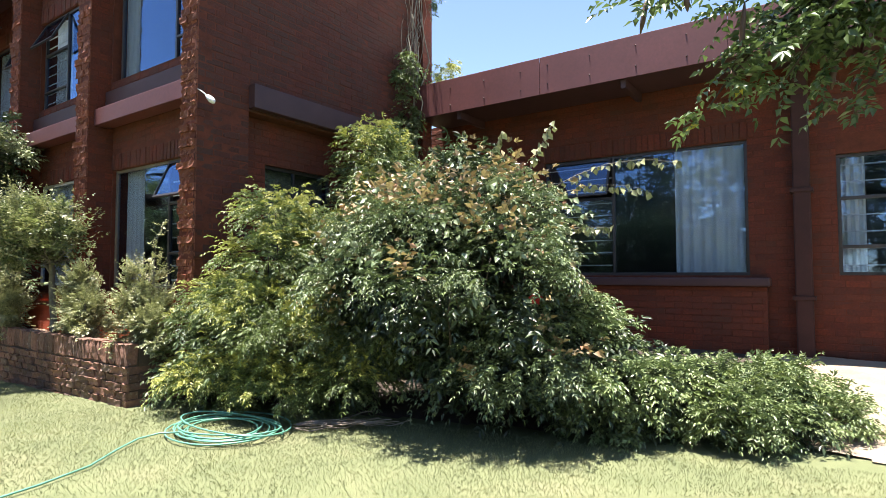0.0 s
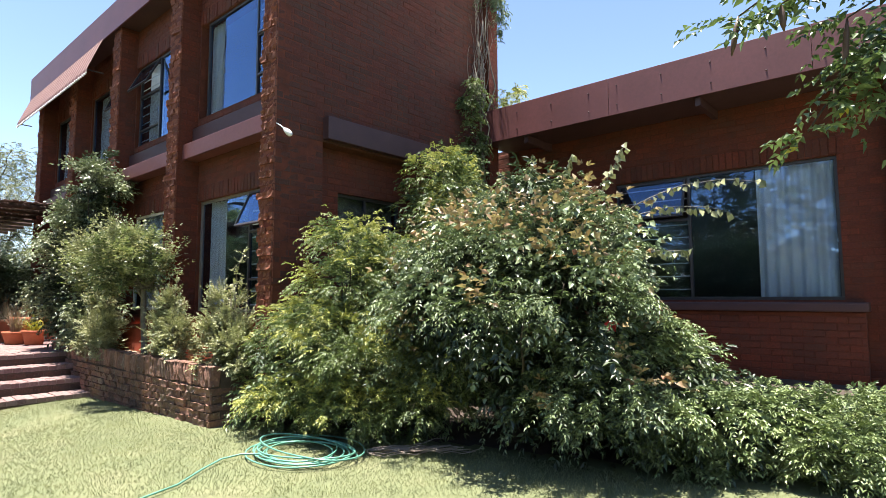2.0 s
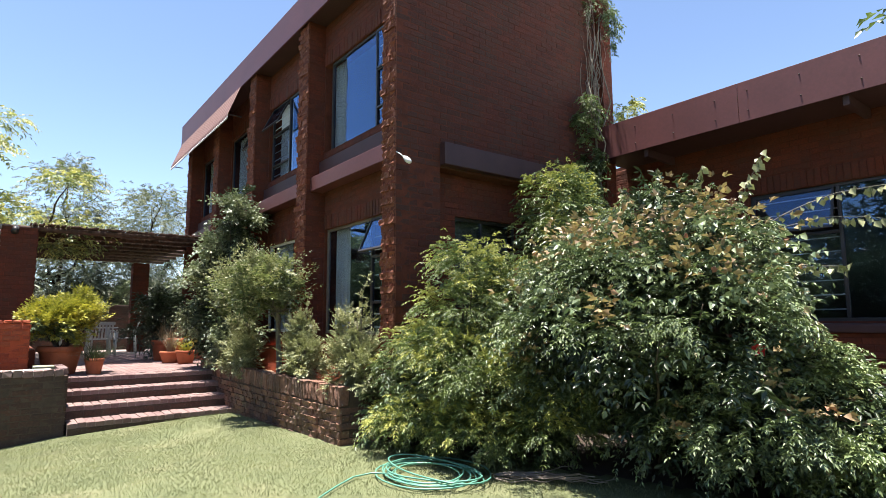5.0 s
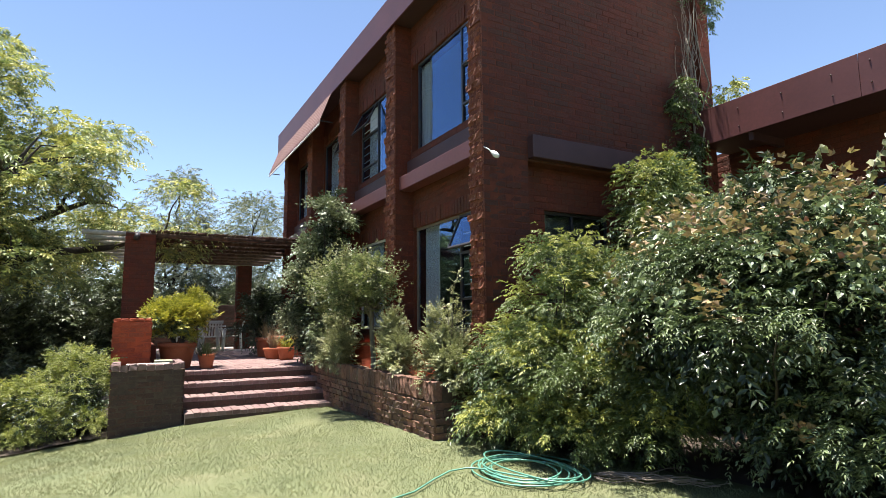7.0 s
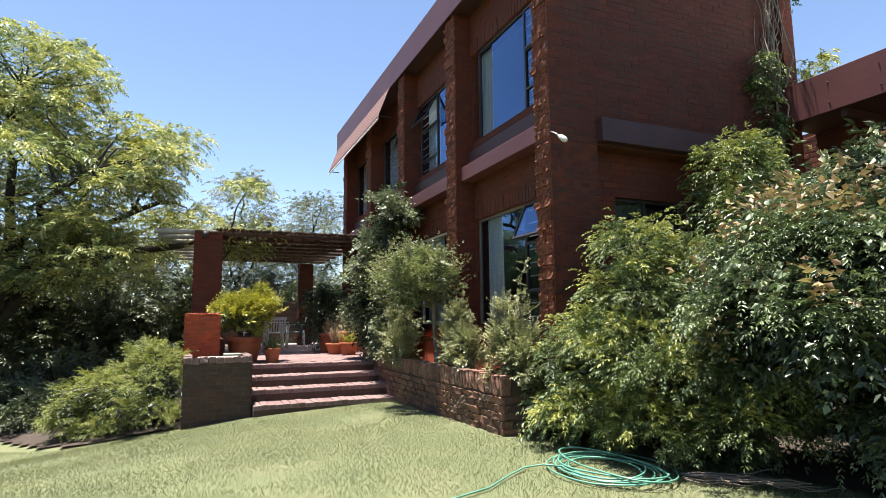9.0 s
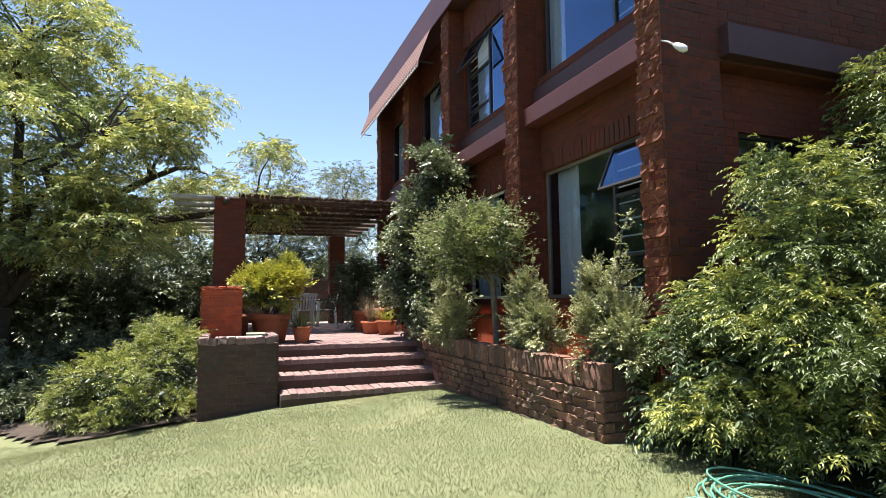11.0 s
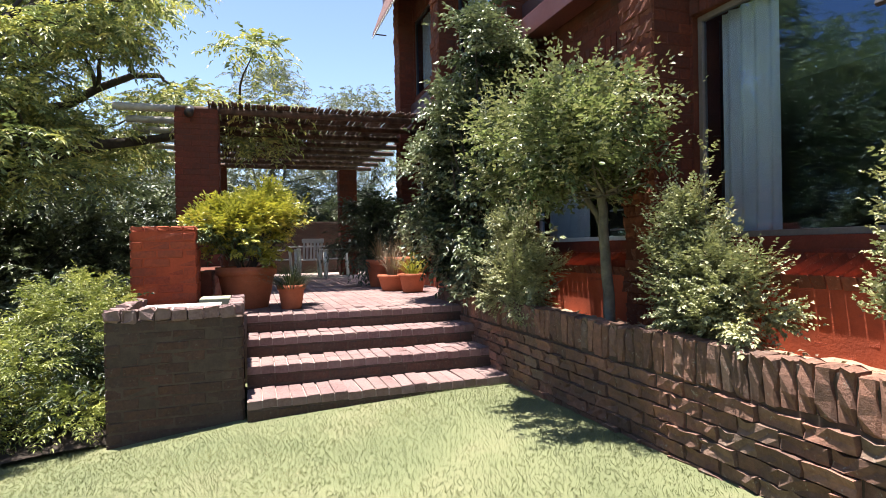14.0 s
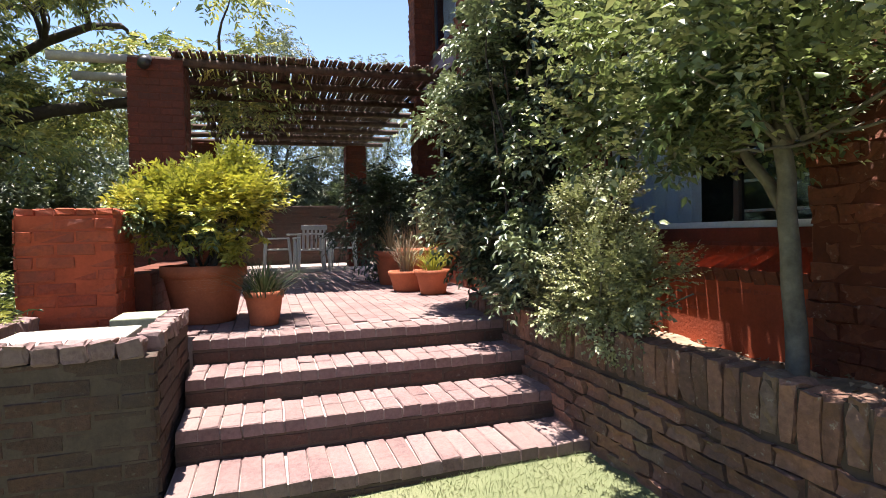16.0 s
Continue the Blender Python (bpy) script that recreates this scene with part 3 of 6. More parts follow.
# slab bands between the piers, under the upper windows
for k, (a, b) in enumerate(BAYS):
    structure("trim_band_%d" % (k + 1), one_box((a + 0.003, FY + 0.09, BAND0), (b - 0.003, UY + 0.01, BAND1), 0.008), plum, "plum-painted slab edge below the upper window", "trim")
    structure("trim_sill_%d" % (k + 1), one_box((a + 0.004, UY - 0.07, BAND1 + 0.004), (b - 0.004, UY + 0.008, U0 - 0.16), 0.01), plum_dark, "dark plum sill of the upper window", "sill")

# roof edge and slab
structure("roof_fascia_front", one_box((LEFT - 0.06, FY - 0.06, ROOF0), (EX + 0.03, FY - 0.035, ROOF1), 0.006), plum, "long plum-painted sheet fascia of the flat roof", "fascia")
structure("roof", one_box((LEFT, FY - 0.03, ROOF0 + 0.12), (EX - 0.25, 7.5, ROOF0 + 0.3)), plum_dark, "flat roof slab of the two-storey house", "roof")
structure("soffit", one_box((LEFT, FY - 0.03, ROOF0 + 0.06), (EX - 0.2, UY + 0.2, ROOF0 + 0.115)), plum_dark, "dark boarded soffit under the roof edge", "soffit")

# end wall
end_holes = [(4.6, 1.5, 5.75, 2.72)]
EH = 7.55
# end wall, its shade painted in with the darker brick_brown tones
wall_end = structure("wall_end", wall_solid("y", EX - 0.24, EX - 0.012, FY + 0.03, EH, 3.28, ROOF1 + 0.08), mortar, "large red brick end wall of the upper floor", "wall")
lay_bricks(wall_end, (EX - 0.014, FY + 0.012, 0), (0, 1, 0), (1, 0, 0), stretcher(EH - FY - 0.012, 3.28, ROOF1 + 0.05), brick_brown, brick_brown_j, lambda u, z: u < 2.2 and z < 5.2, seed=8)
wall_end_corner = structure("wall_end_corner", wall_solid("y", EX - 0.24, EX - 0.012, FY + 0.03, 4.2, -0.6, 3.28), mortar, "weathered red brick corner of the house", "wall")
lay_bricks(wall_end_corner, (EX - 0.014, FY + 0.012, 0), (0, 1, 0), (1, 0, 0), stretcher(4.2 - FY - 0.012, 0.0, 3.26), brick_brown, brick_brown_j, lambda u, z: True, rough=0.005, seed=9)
EG = EX - 0.2
wall_end_lower = structure("wall_end_lower", wall_solid("y", EG - 0.2, EG - 0.012, 4.2, 8.2, -0.6, 3.28, end_holes), mortar, "shaded recessed brick wall below the slab edge", "wall")
lay_bricks(wall_end_lower, (EG - 0.014, 4.2, 0), (0, 1, 0), (1, 0, 0), stretcher(4.0, 0.0, 3.26, [(0.4, 1.5, 1.55, 2.72)]), brick_red, brick_red_j, lambda u, z: False, seed=10)
structure("trim_band_end", one_box((EG, 4.2, 3.31), (EX + 0.1, 7.2, 3.6), 0.008), plum_dark, "dark plum slab edge on the end wall", "trim")
corner_pier = structure("pier_end", one_box((EX - 0.2, EH, 2.0), (EX + 0.09, EH + 0.26, ROOF1 + 0.1)), mortar, "narrow red brick pier at the back corner", "pier")
lay_bricks(corner_pier, (EX + 0.088, EH, 0), (0, 1, 0), (1, 0, 0), stretcher(0.26, 2.0, ROOF1 + 0.1), brick_red, brick_red_j, lambda u, z: z > 3.8, seed=11)

# ---- wing ----
VY, FASY = 8.2, 7.4
wing_holes = [(-3.75, 1.3, -0.92, 3.06), (0.02, 1.3, 2.6, 2.75)]
wall_wing = structure("wall_wing", wall_solid("x", VY + 0.012, VY + 0.25, EG, 6.0, -0.3, 3.95, wing_holes), mortar, "shaded red face-brick wall of the single-storey wing", "wall")
lay_bricks(wall_wing, (EG, VY + 0.014, 0), (1, 0, 0), (0, -1, 0), stretcher(6.0 - EG, 0.0, 3.9, [(h[0] - EG, h[1] - 0.01, h[2] - EG, h[3] + 0.22) for h in wing_holes]), brick_red, brick_red_j, lambda u, z: 3.6 < u < 7.6 and z > 0.6, seed=12)
for a, b in ((EX + 0.02, -3.444), (-3.44, -1.002), (-0.998, 1.442), (1.446, 6.0)):
    sheet = structure("roof_fascia_wing_%d" % (round(a + 7)), one_box((a, FASY - 0.012, 3.89), (b, FASY, 4.43), 0.004), plum, "plum-painted metal fascia sheet of the wing roof", "fascia")
    for u in np.arange(a + 0.12, b, 0.62):
        for zz in (4.02, 4.29):
            bm = bmesh.new()
            bmesh.ops.create_uvsphere(bm, u_segments=8, v_segments=5, radius=0.011, matrix=Matrix.Translation((u, FASY - 0.014, zz + 0.01 * math.sin(u * 9))))
            part("screw", bm, plum_dark, sheet)
structure("roof_wing", one_box((EX + 0.02, FASY + 0.004, 4.2), (6.0, 13, 4.36)), roof_bounce, "flat unseen roof of the single-storey wing, pale to bounce sunlight", "roof")
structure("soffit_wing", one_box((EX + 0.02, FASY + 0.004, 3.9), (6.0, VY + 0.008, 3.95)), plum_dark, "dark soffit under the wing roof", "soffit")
for a in (-4.9, -2.3, 0.3):
    structure("trim_bracket_%d" % round(a + 6), one_box((a, FASY + 0.05, 3.78), (a + 0.07, VY - 0.002, 3.896), 0.006), plum_dark, "dark wooden rafter end below the wing roof", "rafter")
downpipe = thing("downpipe", (-0.33, 8.1, 0.3), "downpipe on the wing wall, darkened to hold the recess shade", "pipe")
part("pipe", one_box((-0.42, 8.02, 0.28), (-0.24, 8.18, 3.9), 0.02), pipe_brown, downpipe)
for z in (1.0, 2.3, 3.5):
    part("bracket", one_box((-0.45, 8.0, z), (-0.21, 8.19, z + 0.05), 0.006), pipe_brown, downpipe)
structure("trim_sill_wing", one_box((-3.95, 7.98, 1.16), (-0.68, VY + 0.05, 1.27), 0.02), plum_dark, "dark brick sill ledge below the wide window", "sill")
structure("trim_apron_wing", one_box((-3.9, 8.06, 0.0), (-0.72, VY - 0.004, 1.155), 0.01), mortar, "brick apron below the wide window", "wall")
apron = bpy.data.objects["trim_apron_wing"]
lay_bricks(apron, (-3.9, 8.058, 0), (1, 0, 0), (0, -1, 0), stretcher(3.18, 0.2, 1.15), brick_red, brick_red_j, lambda u, z: u > 1.5, seed=14)

# rooms behind the windows, closed boxes with their dimness in the plaster colour
def room(name, lo, hi, label):
    bm = one_box(lo, hi)
    bmesh.ops.reverse_faces(bm, faces=bm.faces)
    side = min(bm.faces, key=lambda f: f.calc_center_median().y)
    bmesh.ops.delete(bm, geom=[side], context="FACES")
    return structure(name, bm, dark_room, label, "room")


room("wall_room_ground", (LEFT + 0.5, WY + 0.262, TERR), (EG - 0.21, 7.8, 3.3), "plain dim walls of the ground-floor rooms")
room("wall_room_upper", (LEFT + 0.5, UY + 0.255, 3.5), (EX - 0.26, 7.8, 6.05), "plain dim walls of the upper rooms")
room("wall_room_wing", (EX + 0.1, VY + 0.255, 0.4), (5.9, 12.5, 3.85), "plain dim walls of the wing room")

# ---- windows ----


def bar_frame(x0, z0, x1, z1, y, w=0.04, d=0.045):
    bm = bmesh.new()
    add_box(bm, (x0, y, z0), (x1, y + d, z0 + w), 0.004)
    add_box(bm, (x0, y, z1 - w), (x1, y + d, z1), 0.004)
    add_box(bm, (x0, y, z0 + w), (x0 + w, y + d, z1 - w), 0.004)
    add_box(bm, (x1 - w, y, z0 + w), (x1, y + d, z1 - w), 0.004)
    return bm


def pane(x0, z0, x1, z1, y, parent, m=None):
    bm = add_box(bmesh.new(), (x0, y, z0), (x1, y + 0.005, z1), 0, m)
    ob = part("pane", bm, glass, parent)
    ob.visible_shadow = False
    return ob


def curtain_mesh(x0, x1, z0, z1, y, folds, depth=0.05, gather=0.0):
    n = folds * 8
    verts, faces = [], []
    for i in range(n + 1):
        t = i / n
        for j in range(9):
            s = j / 8
            x = x0 + (x1 - x0) * t * (1 - gather * math.sin(math.pi * min(1, s * 1.1)) * 0.5)
            verts.append((x, y + depth * math.sin(2 * math.pi * folds * t + 0.6 * math.sin(3 * t)) * (0.5 + 0.5 * (1 - s)), z0 + (z1 - z0) * s))
    for i in range(n):
        for j in range(8):
            a = i * 9 + j
            faces.append((a, a + 9, a + 10, a + 1))
    return mesh_from("curtain", verts, faces, curtain, True)


def house_window(number, x0, x1, z0, z1, y, split, frame_mat, label, curtains, bars, vent_open=0.0, transom=0.62, column_first=False):
    """A steel window: one tall fixed pane, and a barred column with a top-hung vent on the other side of split."""
    w = tagged(part("window_%d" % number, bar_frame(x0, z0, x1, z1, y), frame_mat, None), label, "window", kind="structure")
    zt = z0 + (z1 - z0) * transom
    f0, f1, k0, k1 = (split + 0.02, x1 - 0.04, x0 + 0.04, split - 0.02) if column_first else (x0 + 0.04, split - 0.02, split + 0.02, x1 - 0.04)
    part("mullion", one_box((split - 0.02, y - 0.003, z0 + 0.04), (split + 0.02, y + 0.04, z1 - 0.04), 0.004), frame_dark, w)
    part("transom", one_box((k0, y - 0.002, zt - 0.02), (k1, y + 0.04, zt + 0.02), 0.004), frame_dark, w)
    part("transom", one_box((k0, y - 0.002, z0 + 0.42), (k1, y + 0.04, z0 + 0.45), 0.004), frame_dark, w)
    pane(f0, z0 + 0.04, f1, z1 - 0.04, y + 0.02, w)
    pane(k0, z0 + 0.04, k1, zt - 0.02, y + 0.02, w)
    hinge = Vector(((k0 + k1) / 2, y, z1 - 0.04))
    m = Matrix.Translation(hinge) @ Matrix.Rotation(radians(-vent_open), 4, "X") @ Matrix.Translation(-hinge)
    bm = bar_frame(k0 - 0.01, zt, k1 + 0.01, z1 - 0.03, y - 0.02, 0.03, 0.03)
    bmesh.ops.transform(bm, matrix=m, verts=bm.verts)
    vent = part("vent_frame", bm, frame_dark, w, "top-hung vent standing ajar" if vent_open else "")
    pane(k0 + 0.02, zt + 0.03, k1 - 0.02, z1 - 0.06, y - 0.008, vent, m)
    for k in range(bars):
        z = z0 + 0.1 + (z1 - z0 - 0.2) * k / (bars - 1)
        v, f = tube([(k0, y + 0.045, z), (k1, y + 0.045, z)], [0.009, 0.009], 6)
        part("burglar_bar", mesh_from("burglar_bar", v, f, bar_white), None, w)
    for a, b, folds in curtains:
        c = thing("curtain", (a, y + 0.1, z0), "white hanging curtain gathered behind the glass", "curtain", "curtains")
        part("cloth", curtain_mesh(a, b, z0 - 0.1, z1 - 0.02, y + 0.1, folds, 0.035), None, c)
    return w


(b0, b1), (c0, c1), (d0, d1), (e0, e1) = BAYS
house_window(1, b0 + 0.03, b1 - 0.03, G0, G1, WY + 0.05, -6.93, frame_drab, "drab-painted ground-floor window with bars and an open vent", [(b0 + 0.16, b0 + 0.62, 4), (b1 - 0.17, b1 - 0.07, 2)], 9, 24, 0.66)
house_window(2, c0 + 0.03, c1 - 0.03, G0, G1, WY + 0.05, -9.5, frame_white, "white-painted ground-floor window behind the tree", [(c0 + 0.1, c0 + 0.9, 6)], 9)
house_window(3, d0 + 0.03, d1 - 0.03, G0, G1, WY + 0.05, -11.9, frame_white, "ground-floor window behind the climber", [(d0 + 0.1, d0 + 0.5, 4)], 9)
house_window(4, e0 + 0.03, e1 - 0.03, G0, G1, WY + 0.05, -14.2, frame_white, "ground-floor window facing the terrace", [], 9)
house_window(5, b0 + 0.2, b1 - 0.03, U0 - 0.15, U1, UY + 0.04, -6.75, frame_dark, "dark steel upper window reflecting the blue sky", [(b0 + 0.14, b0 + 0.5, 4)], 10, 0, 0.62)
house_window(6, c0 + 0.1, c1 - 0.03, U0 - 0.15, U1, UY + 0.04, -9.85, frame_dark, "dark steel upper window with an open vent and white curtain", [(c0 + 0.3, c0 + 0.88, 5)], 10, 26, 0.66, True)
house_window(7, d0 + 0.03, d1 - 0.03, U0 - 0.15, U1, UY + 0.04, -11.9, frame_dark, "upper window with a pale blind", [(d0 + 0.2, d1 - 0.5, 9)], 8, 20)
house_window(8, e0 + 0.03, e1 - 0.03, U0 - 0.15, U1, UY + 0.04, -14.2, frame_dark, "far upper window below the awning", [(e0 + 0.2, e1 - 0.5, 9)], 8)

# end-wall window
w9 = tagged(part("window_9", one_box((EG - 0.1, 4.6, 1.5), (EG - 0.06, 5.75, 1.54)), frame_dark, None), "dark steel window in the end wall", "window", kind="structure")
for lo, hi in (((EG - 0.1, 4.6, 2.68), (EG - 0.06, 5.75, 2.72)), ((EG - 0.1, 4.6, 1.54), (EG - 0.06, 4.64, 2.68)), ((EG - 0.1, 5.71, 1.54), (EG - 0.06, 5.75, 2.68)), ((EG - 0.1, 5.1, 1.54), (EG - 0.06, 5.13, 2.68))):
    part("window_frame", one_box(lo, hi, 0.004), frame_dark, w9)
ob = part("pane", one_box((EG - 0.085, 4.64, 1.54), (EG - 0.08, 5.71, 2.68)), glass, w9)
ob.visible_shadow = False

# wide wing window and the one beyond it
w10 = tagged(part("window_10", bar_frame(-3.75, 1.3, -0.92, 3.06, VY + 0.06), frame_dark, None), "wide dark window with a white curtain at its end", "window", kind="structure")
part("mullion", one_box((-2.7, VY + 0.055, 1.34), (-2.66, VY + 0.1, 3.02), 0.004), frame_dark, w10)
part("transom", one_box((-3.71, VY + 0.056, 2.42), (-2.7, VY + 0.1, 2.46), 0.004), frame_dark, w10)
pane(-3.71, 1.34, -2.7, 2.42, VY + 0.08, w10)
pane(-2.66, 1.34, -0.96, 3.02, VY + 0.08, w10)
hinge = Vector((-3.2, VY + 0.05, 3.02))
tilt = Matrix.Translation(hinge) @ Matrix.Rotation(radians(-18), 4, "X") @ Matrix.Translation(-hinge)
bm = bar_frame(-3.7, 2.44, -2.71, 3.02, VY + 0.03, 0.03, 0.03)
bmesh.ops.transform(bm, matrix=tilt, verts=bm.verts)
vent10 = part("vent_frame", bm, frame_dark, w10, "top-hung vent standing ajar")
pane(-3.67, 2.47, -2.74, 2.99, VY + 0.04, vent10, tilt)
for k in range(9):
    z = 1.45 + k * 0.185
    v, f = tube([(-3.7, VY + 0.105, z), (-2.7, VY + 0.105, z)], [0.008, 0.008], 6)
    part("burglar_bar", mesh_from("burglar_bar", v, f, bar_white), None, w10)
c = thing("curtain", (-1.4, VY + 0.2, 1.3), "white draped curtain gathered behind the glass", "curtain", "curtains")
part("cloth", curtain_mesh(-1.85, -0.98, 1.0, 3.05, VY + 0.2, 6, 0.05, 0.0), None, c)
w11 = tagged(part("window_11", bar_frame(0.02, 1.3, 2.6, 2.75, VY + 0.06), frame_dark, None), "dark barred window at the end of the wing", "window", kind="structure")
part("transom", one_box((0.06, VY + 0.056, 2.2), (2.56, VY + 0.1, 2.24), 0.004), frame_dark, w11)
part("transom", one_box((0.06, VY + 0.056, 1.62), (2.56, VY + 0.1, 1.66), 0.004), frame_dark, w11)
part("mullion", one_box((0.95, VY + 0.052, 1.34), (0.99, VY + 0.1, 2.71), 0.004), frame_dark, w11)
pane(0.06, 1.34, 2.56, 2.2, VY + 0.08, w11)
pane(0.06, 2.24, 2.56, 2.71, VY + 0.08, w11)
for k in range(7):
    z = 1.42 + k * 0.2
    v, f = tube([(0.06, VY + 0.105, z), (2.56, VY + 0.105, z)], [0.008, 0.008], 6)
    part("burglar_bar", mesh_from("burglar_bar", v, f, bar_white), None, w11)
c = thing("curtain", (0.2, VY + 0.2, 1.3), "white narrow curtain gathered behind the bars", "curtain", "curtains")
part("cloth", curtain_mesh(0.06, 0.3, 1.2, 2.72, VY + 0.2, 3), None, c)

# header bricks over the windows
for name, u0, u1, z, y in [("trim_lintel_%d" % (k + 1), a + 0.02, b - 0.02, G1 + 0.005, WY - 0.02) for k, (a, b) in enumerate(BAYS)] + [("trim_lintel_wing", -3.9, -0.8, 3.07, VY - 0.02)] + [("trim_lintel_upper_%d" % (k + 1), a + 0.02, b - 0.02, U1 + 0.005, UY - 0.02) for k, (a, b) in enumerate(BAYS)]:
    lintel = structure(name, one_box((u0, y + 0.03, z), (u1, y + 0.05, z + 0.222)), mortar, "row of upright bricks over a window", "lintel")
    n = int((u1 - u0) / 0.083)
    row = [(k * 0.083, 0.0, 0.074, 0.22, 0.006 * ((k * 7) % 5 == 0)) for k in range(n)]
    lay_bricks(lintel, (u0, y + 0.032, z), (1, 0, 0), (0, -1, 0), row, brick_red, brick_red_j, lambda u, zz: True, rough=0.004, proud=0.014, seed=21)

# sloping brick sills below the ground-floor windows
for k, (a, b) in enumerate(BAYS):
    sill = structure("trim_sill_low_%d" % (k + 1), one_box((a + 0.01, FY + 0.05, 0.3), (b - 0.01, WY + 0.009, 0.93), 0.004), mortar_orange, "red brick ledge below the ground-floor window", "ledge")
    lay_bricks(sill, (a + 0.01, FY + 0.058, 0), (1, 0, 0), (0, -1, 0), stretcher(b - a - 0.02, 0.35, 0.93), brick_orange, brick_orange_j, lambda u, z: k < 2, seed=24 + k, proud=0.007, rough=0.0015)
    n = int((b - a - 0.02) / 0.083)
    for i in range(n):
        v, f = brick_shape(0.073, 0.3, 0.08, 0.004, np.random.default_rng(900 + i))
        ob = new("brick", mesh_from("brick", v, f, brick_rustic))
        ob.parent = sill
        ob.matrix_basis = Matrix.Translation((a + 0.012 + i * 0.083, FY + 0.02, 0.935)) @ Matrix.Rotation(radians(112), 4, "X") @ Matrix.Scale(-1, 4, (0, 1, 0)) @ pose(0, 0, -0.3)

# ---- terrace, steps, planters ----
SX = [-9.6, -10.02, -10.45, -10.84]
SZ = [-0.04, 0.14, 0.31, 0.48]
SY0, SY1 = 0.7, 2.94


def tread_bricks(parent, x_front, z, depth, y0, y1, joint_mid, seed):
    """Bricks laid flat along a step's edge, each a piece."""
    rng = np.random.default_rng(seed)
    pitch = 0.112
    n = int((y1 - y0) / pitch)
    shapes = []
    for _ in range(5):
        l = depth if not joint_mid else depth / 2 - 0.005
        bm = bmesh.new()
        add_box(bm, (-l, 0.0, -0.07), (0.0, 0.103, 0.0))
        top = [e for e in bm.edges if all(v.co.z > -0.001 for v in e.verts)]
        bmesh.ops.bevel(bm, geom=top, offset=0.007, segments=1, affect="EDGES")
        for v in bm.verts:
            v.co += Vector(rng.normal(0, 0.0018, 3))
        me = bpy.data.meshes.new("brick")
        bm.to_mesh(me)
        bm.free()
        me.materials.append(brick_pave)
        shapes.append(me)
    for k in range(n):
        for r in range(2 if joint_mid else 1):
            ob = new("brick", shapes[int(rng.integers(0, 5))])
            ob.parent = parent
            ob.matrix_basis = pose(x_front + float(rng.normal(0, 0.003)) - r * depth / 2, y0 + 0.004 + k * pitch, z + float(rng.normal(0, 0.0025)), 0, 0, float(rng.normal(0, 0.6)))


for k in range(4):
    x1 = SX[k + 1] if k < 3 else -11.2
    step = structure("step_%d" % (k + 1), one_box((x1 - 0.05, SY0, SZ[k] - 0.5), (SX[k] - 0.014, SY1, SZ[k] - 0.016)), mortar_pave, "brick step with sunlit tread and dark riser", "step")
    rise = structure("step_riser_%d" % (k + 1), one_box((SX[k] - 0.012, SY0, SZ[k] - 0.45), (SX[k] - 0.006, SY1, SZ[k] - 0.072)), mortar_old, "brick riser of a step, shade put into its dark bricks", "step riser")
    # riser shade is put into the brick colour
    lay_bricks(rise, (SX[k] - 0.016, SY0, SZ[k] - 0.325), (0, 1, 0), (1, 0, 0), stretcher(SY1 - SY0, 0.0, 0.25), brick_soot_shade, brick_soot_shade_j, lambda u, z: True, seed=30 + k, proud=0.013)
    tread_bricks(step, SX[k], SZ[k], 0.42 if k < 3 else 0.222, SY0, SY1, k in (1, 2), 40 + k)

terrace = structure("terrace", one_box((-22, 0.36, -0.8), (-11.08, WY - 0.01, TERR - 0.014)), mortar_pave, "brick-paved terrace, sunlit and then dappled below the pergola", "terrace")
rng = np.random.default_rng(77)
verts, faces, count = [], [], 0
shapes = []
for _ in range(5):
    bm = one_box((0.002, 0.002, -0.05), (0.22, 0.108, 0.0))
    bmesh.ops.bevel(bm, geom=[e for e in bm.edges if all(v.co.z > -0.001 for v in e.verts)], offset=0.005, segments=1, affect="EDGES")
    me = bpy.data.meshes.new("paver")
    bm.to_mesh(me)
    bm.free()
    me.materials.append(brick_pave)
    shapes.append(me)
for j in range(31):
    for i in range(30 if j % 2 else 31):
        x, y = -11.09 - 0.225 * (i + 1) - (0.112 if j % 2 else 0), 0.38 + j * 0.111
        if y + 0.11 > 3.8 or x < -17.8:
            continue
        if i < 13 and 4 <= j < 25 and count < 300:
            ob = new("paver", shapes[int(rng.integers(0, 5))])
            ob.parent = terrace
            ob.matrix_basis = pose(x, y, TERR + float(rng.normal(0, 0.0015)))
            count += 1
        else:
            o = len(verts)
            h = TERR + float(rng.normal(0, 0.0015))
            verts += [(x + a, y + b, h + c) for c in (-0.05, 0) for a, b in ((0.002, 0.002), (0.22, 0.002), (0.22, 0.108), (0.002, 0.108))]
            faces += [(o + 4, o + 5, o + 6, o + 7), (o, o + 1, o + 5, o + 4), (o + 1, o + 2, o + 6, o + 5), (o + 2, o + 3, o + 7, o + 6), (o + 3, o, o + 4, o + 7)]
tagged(part("paving", mesh_from("paving", verts, faces, brick_pave_j), None, terrace), kind="stuff")


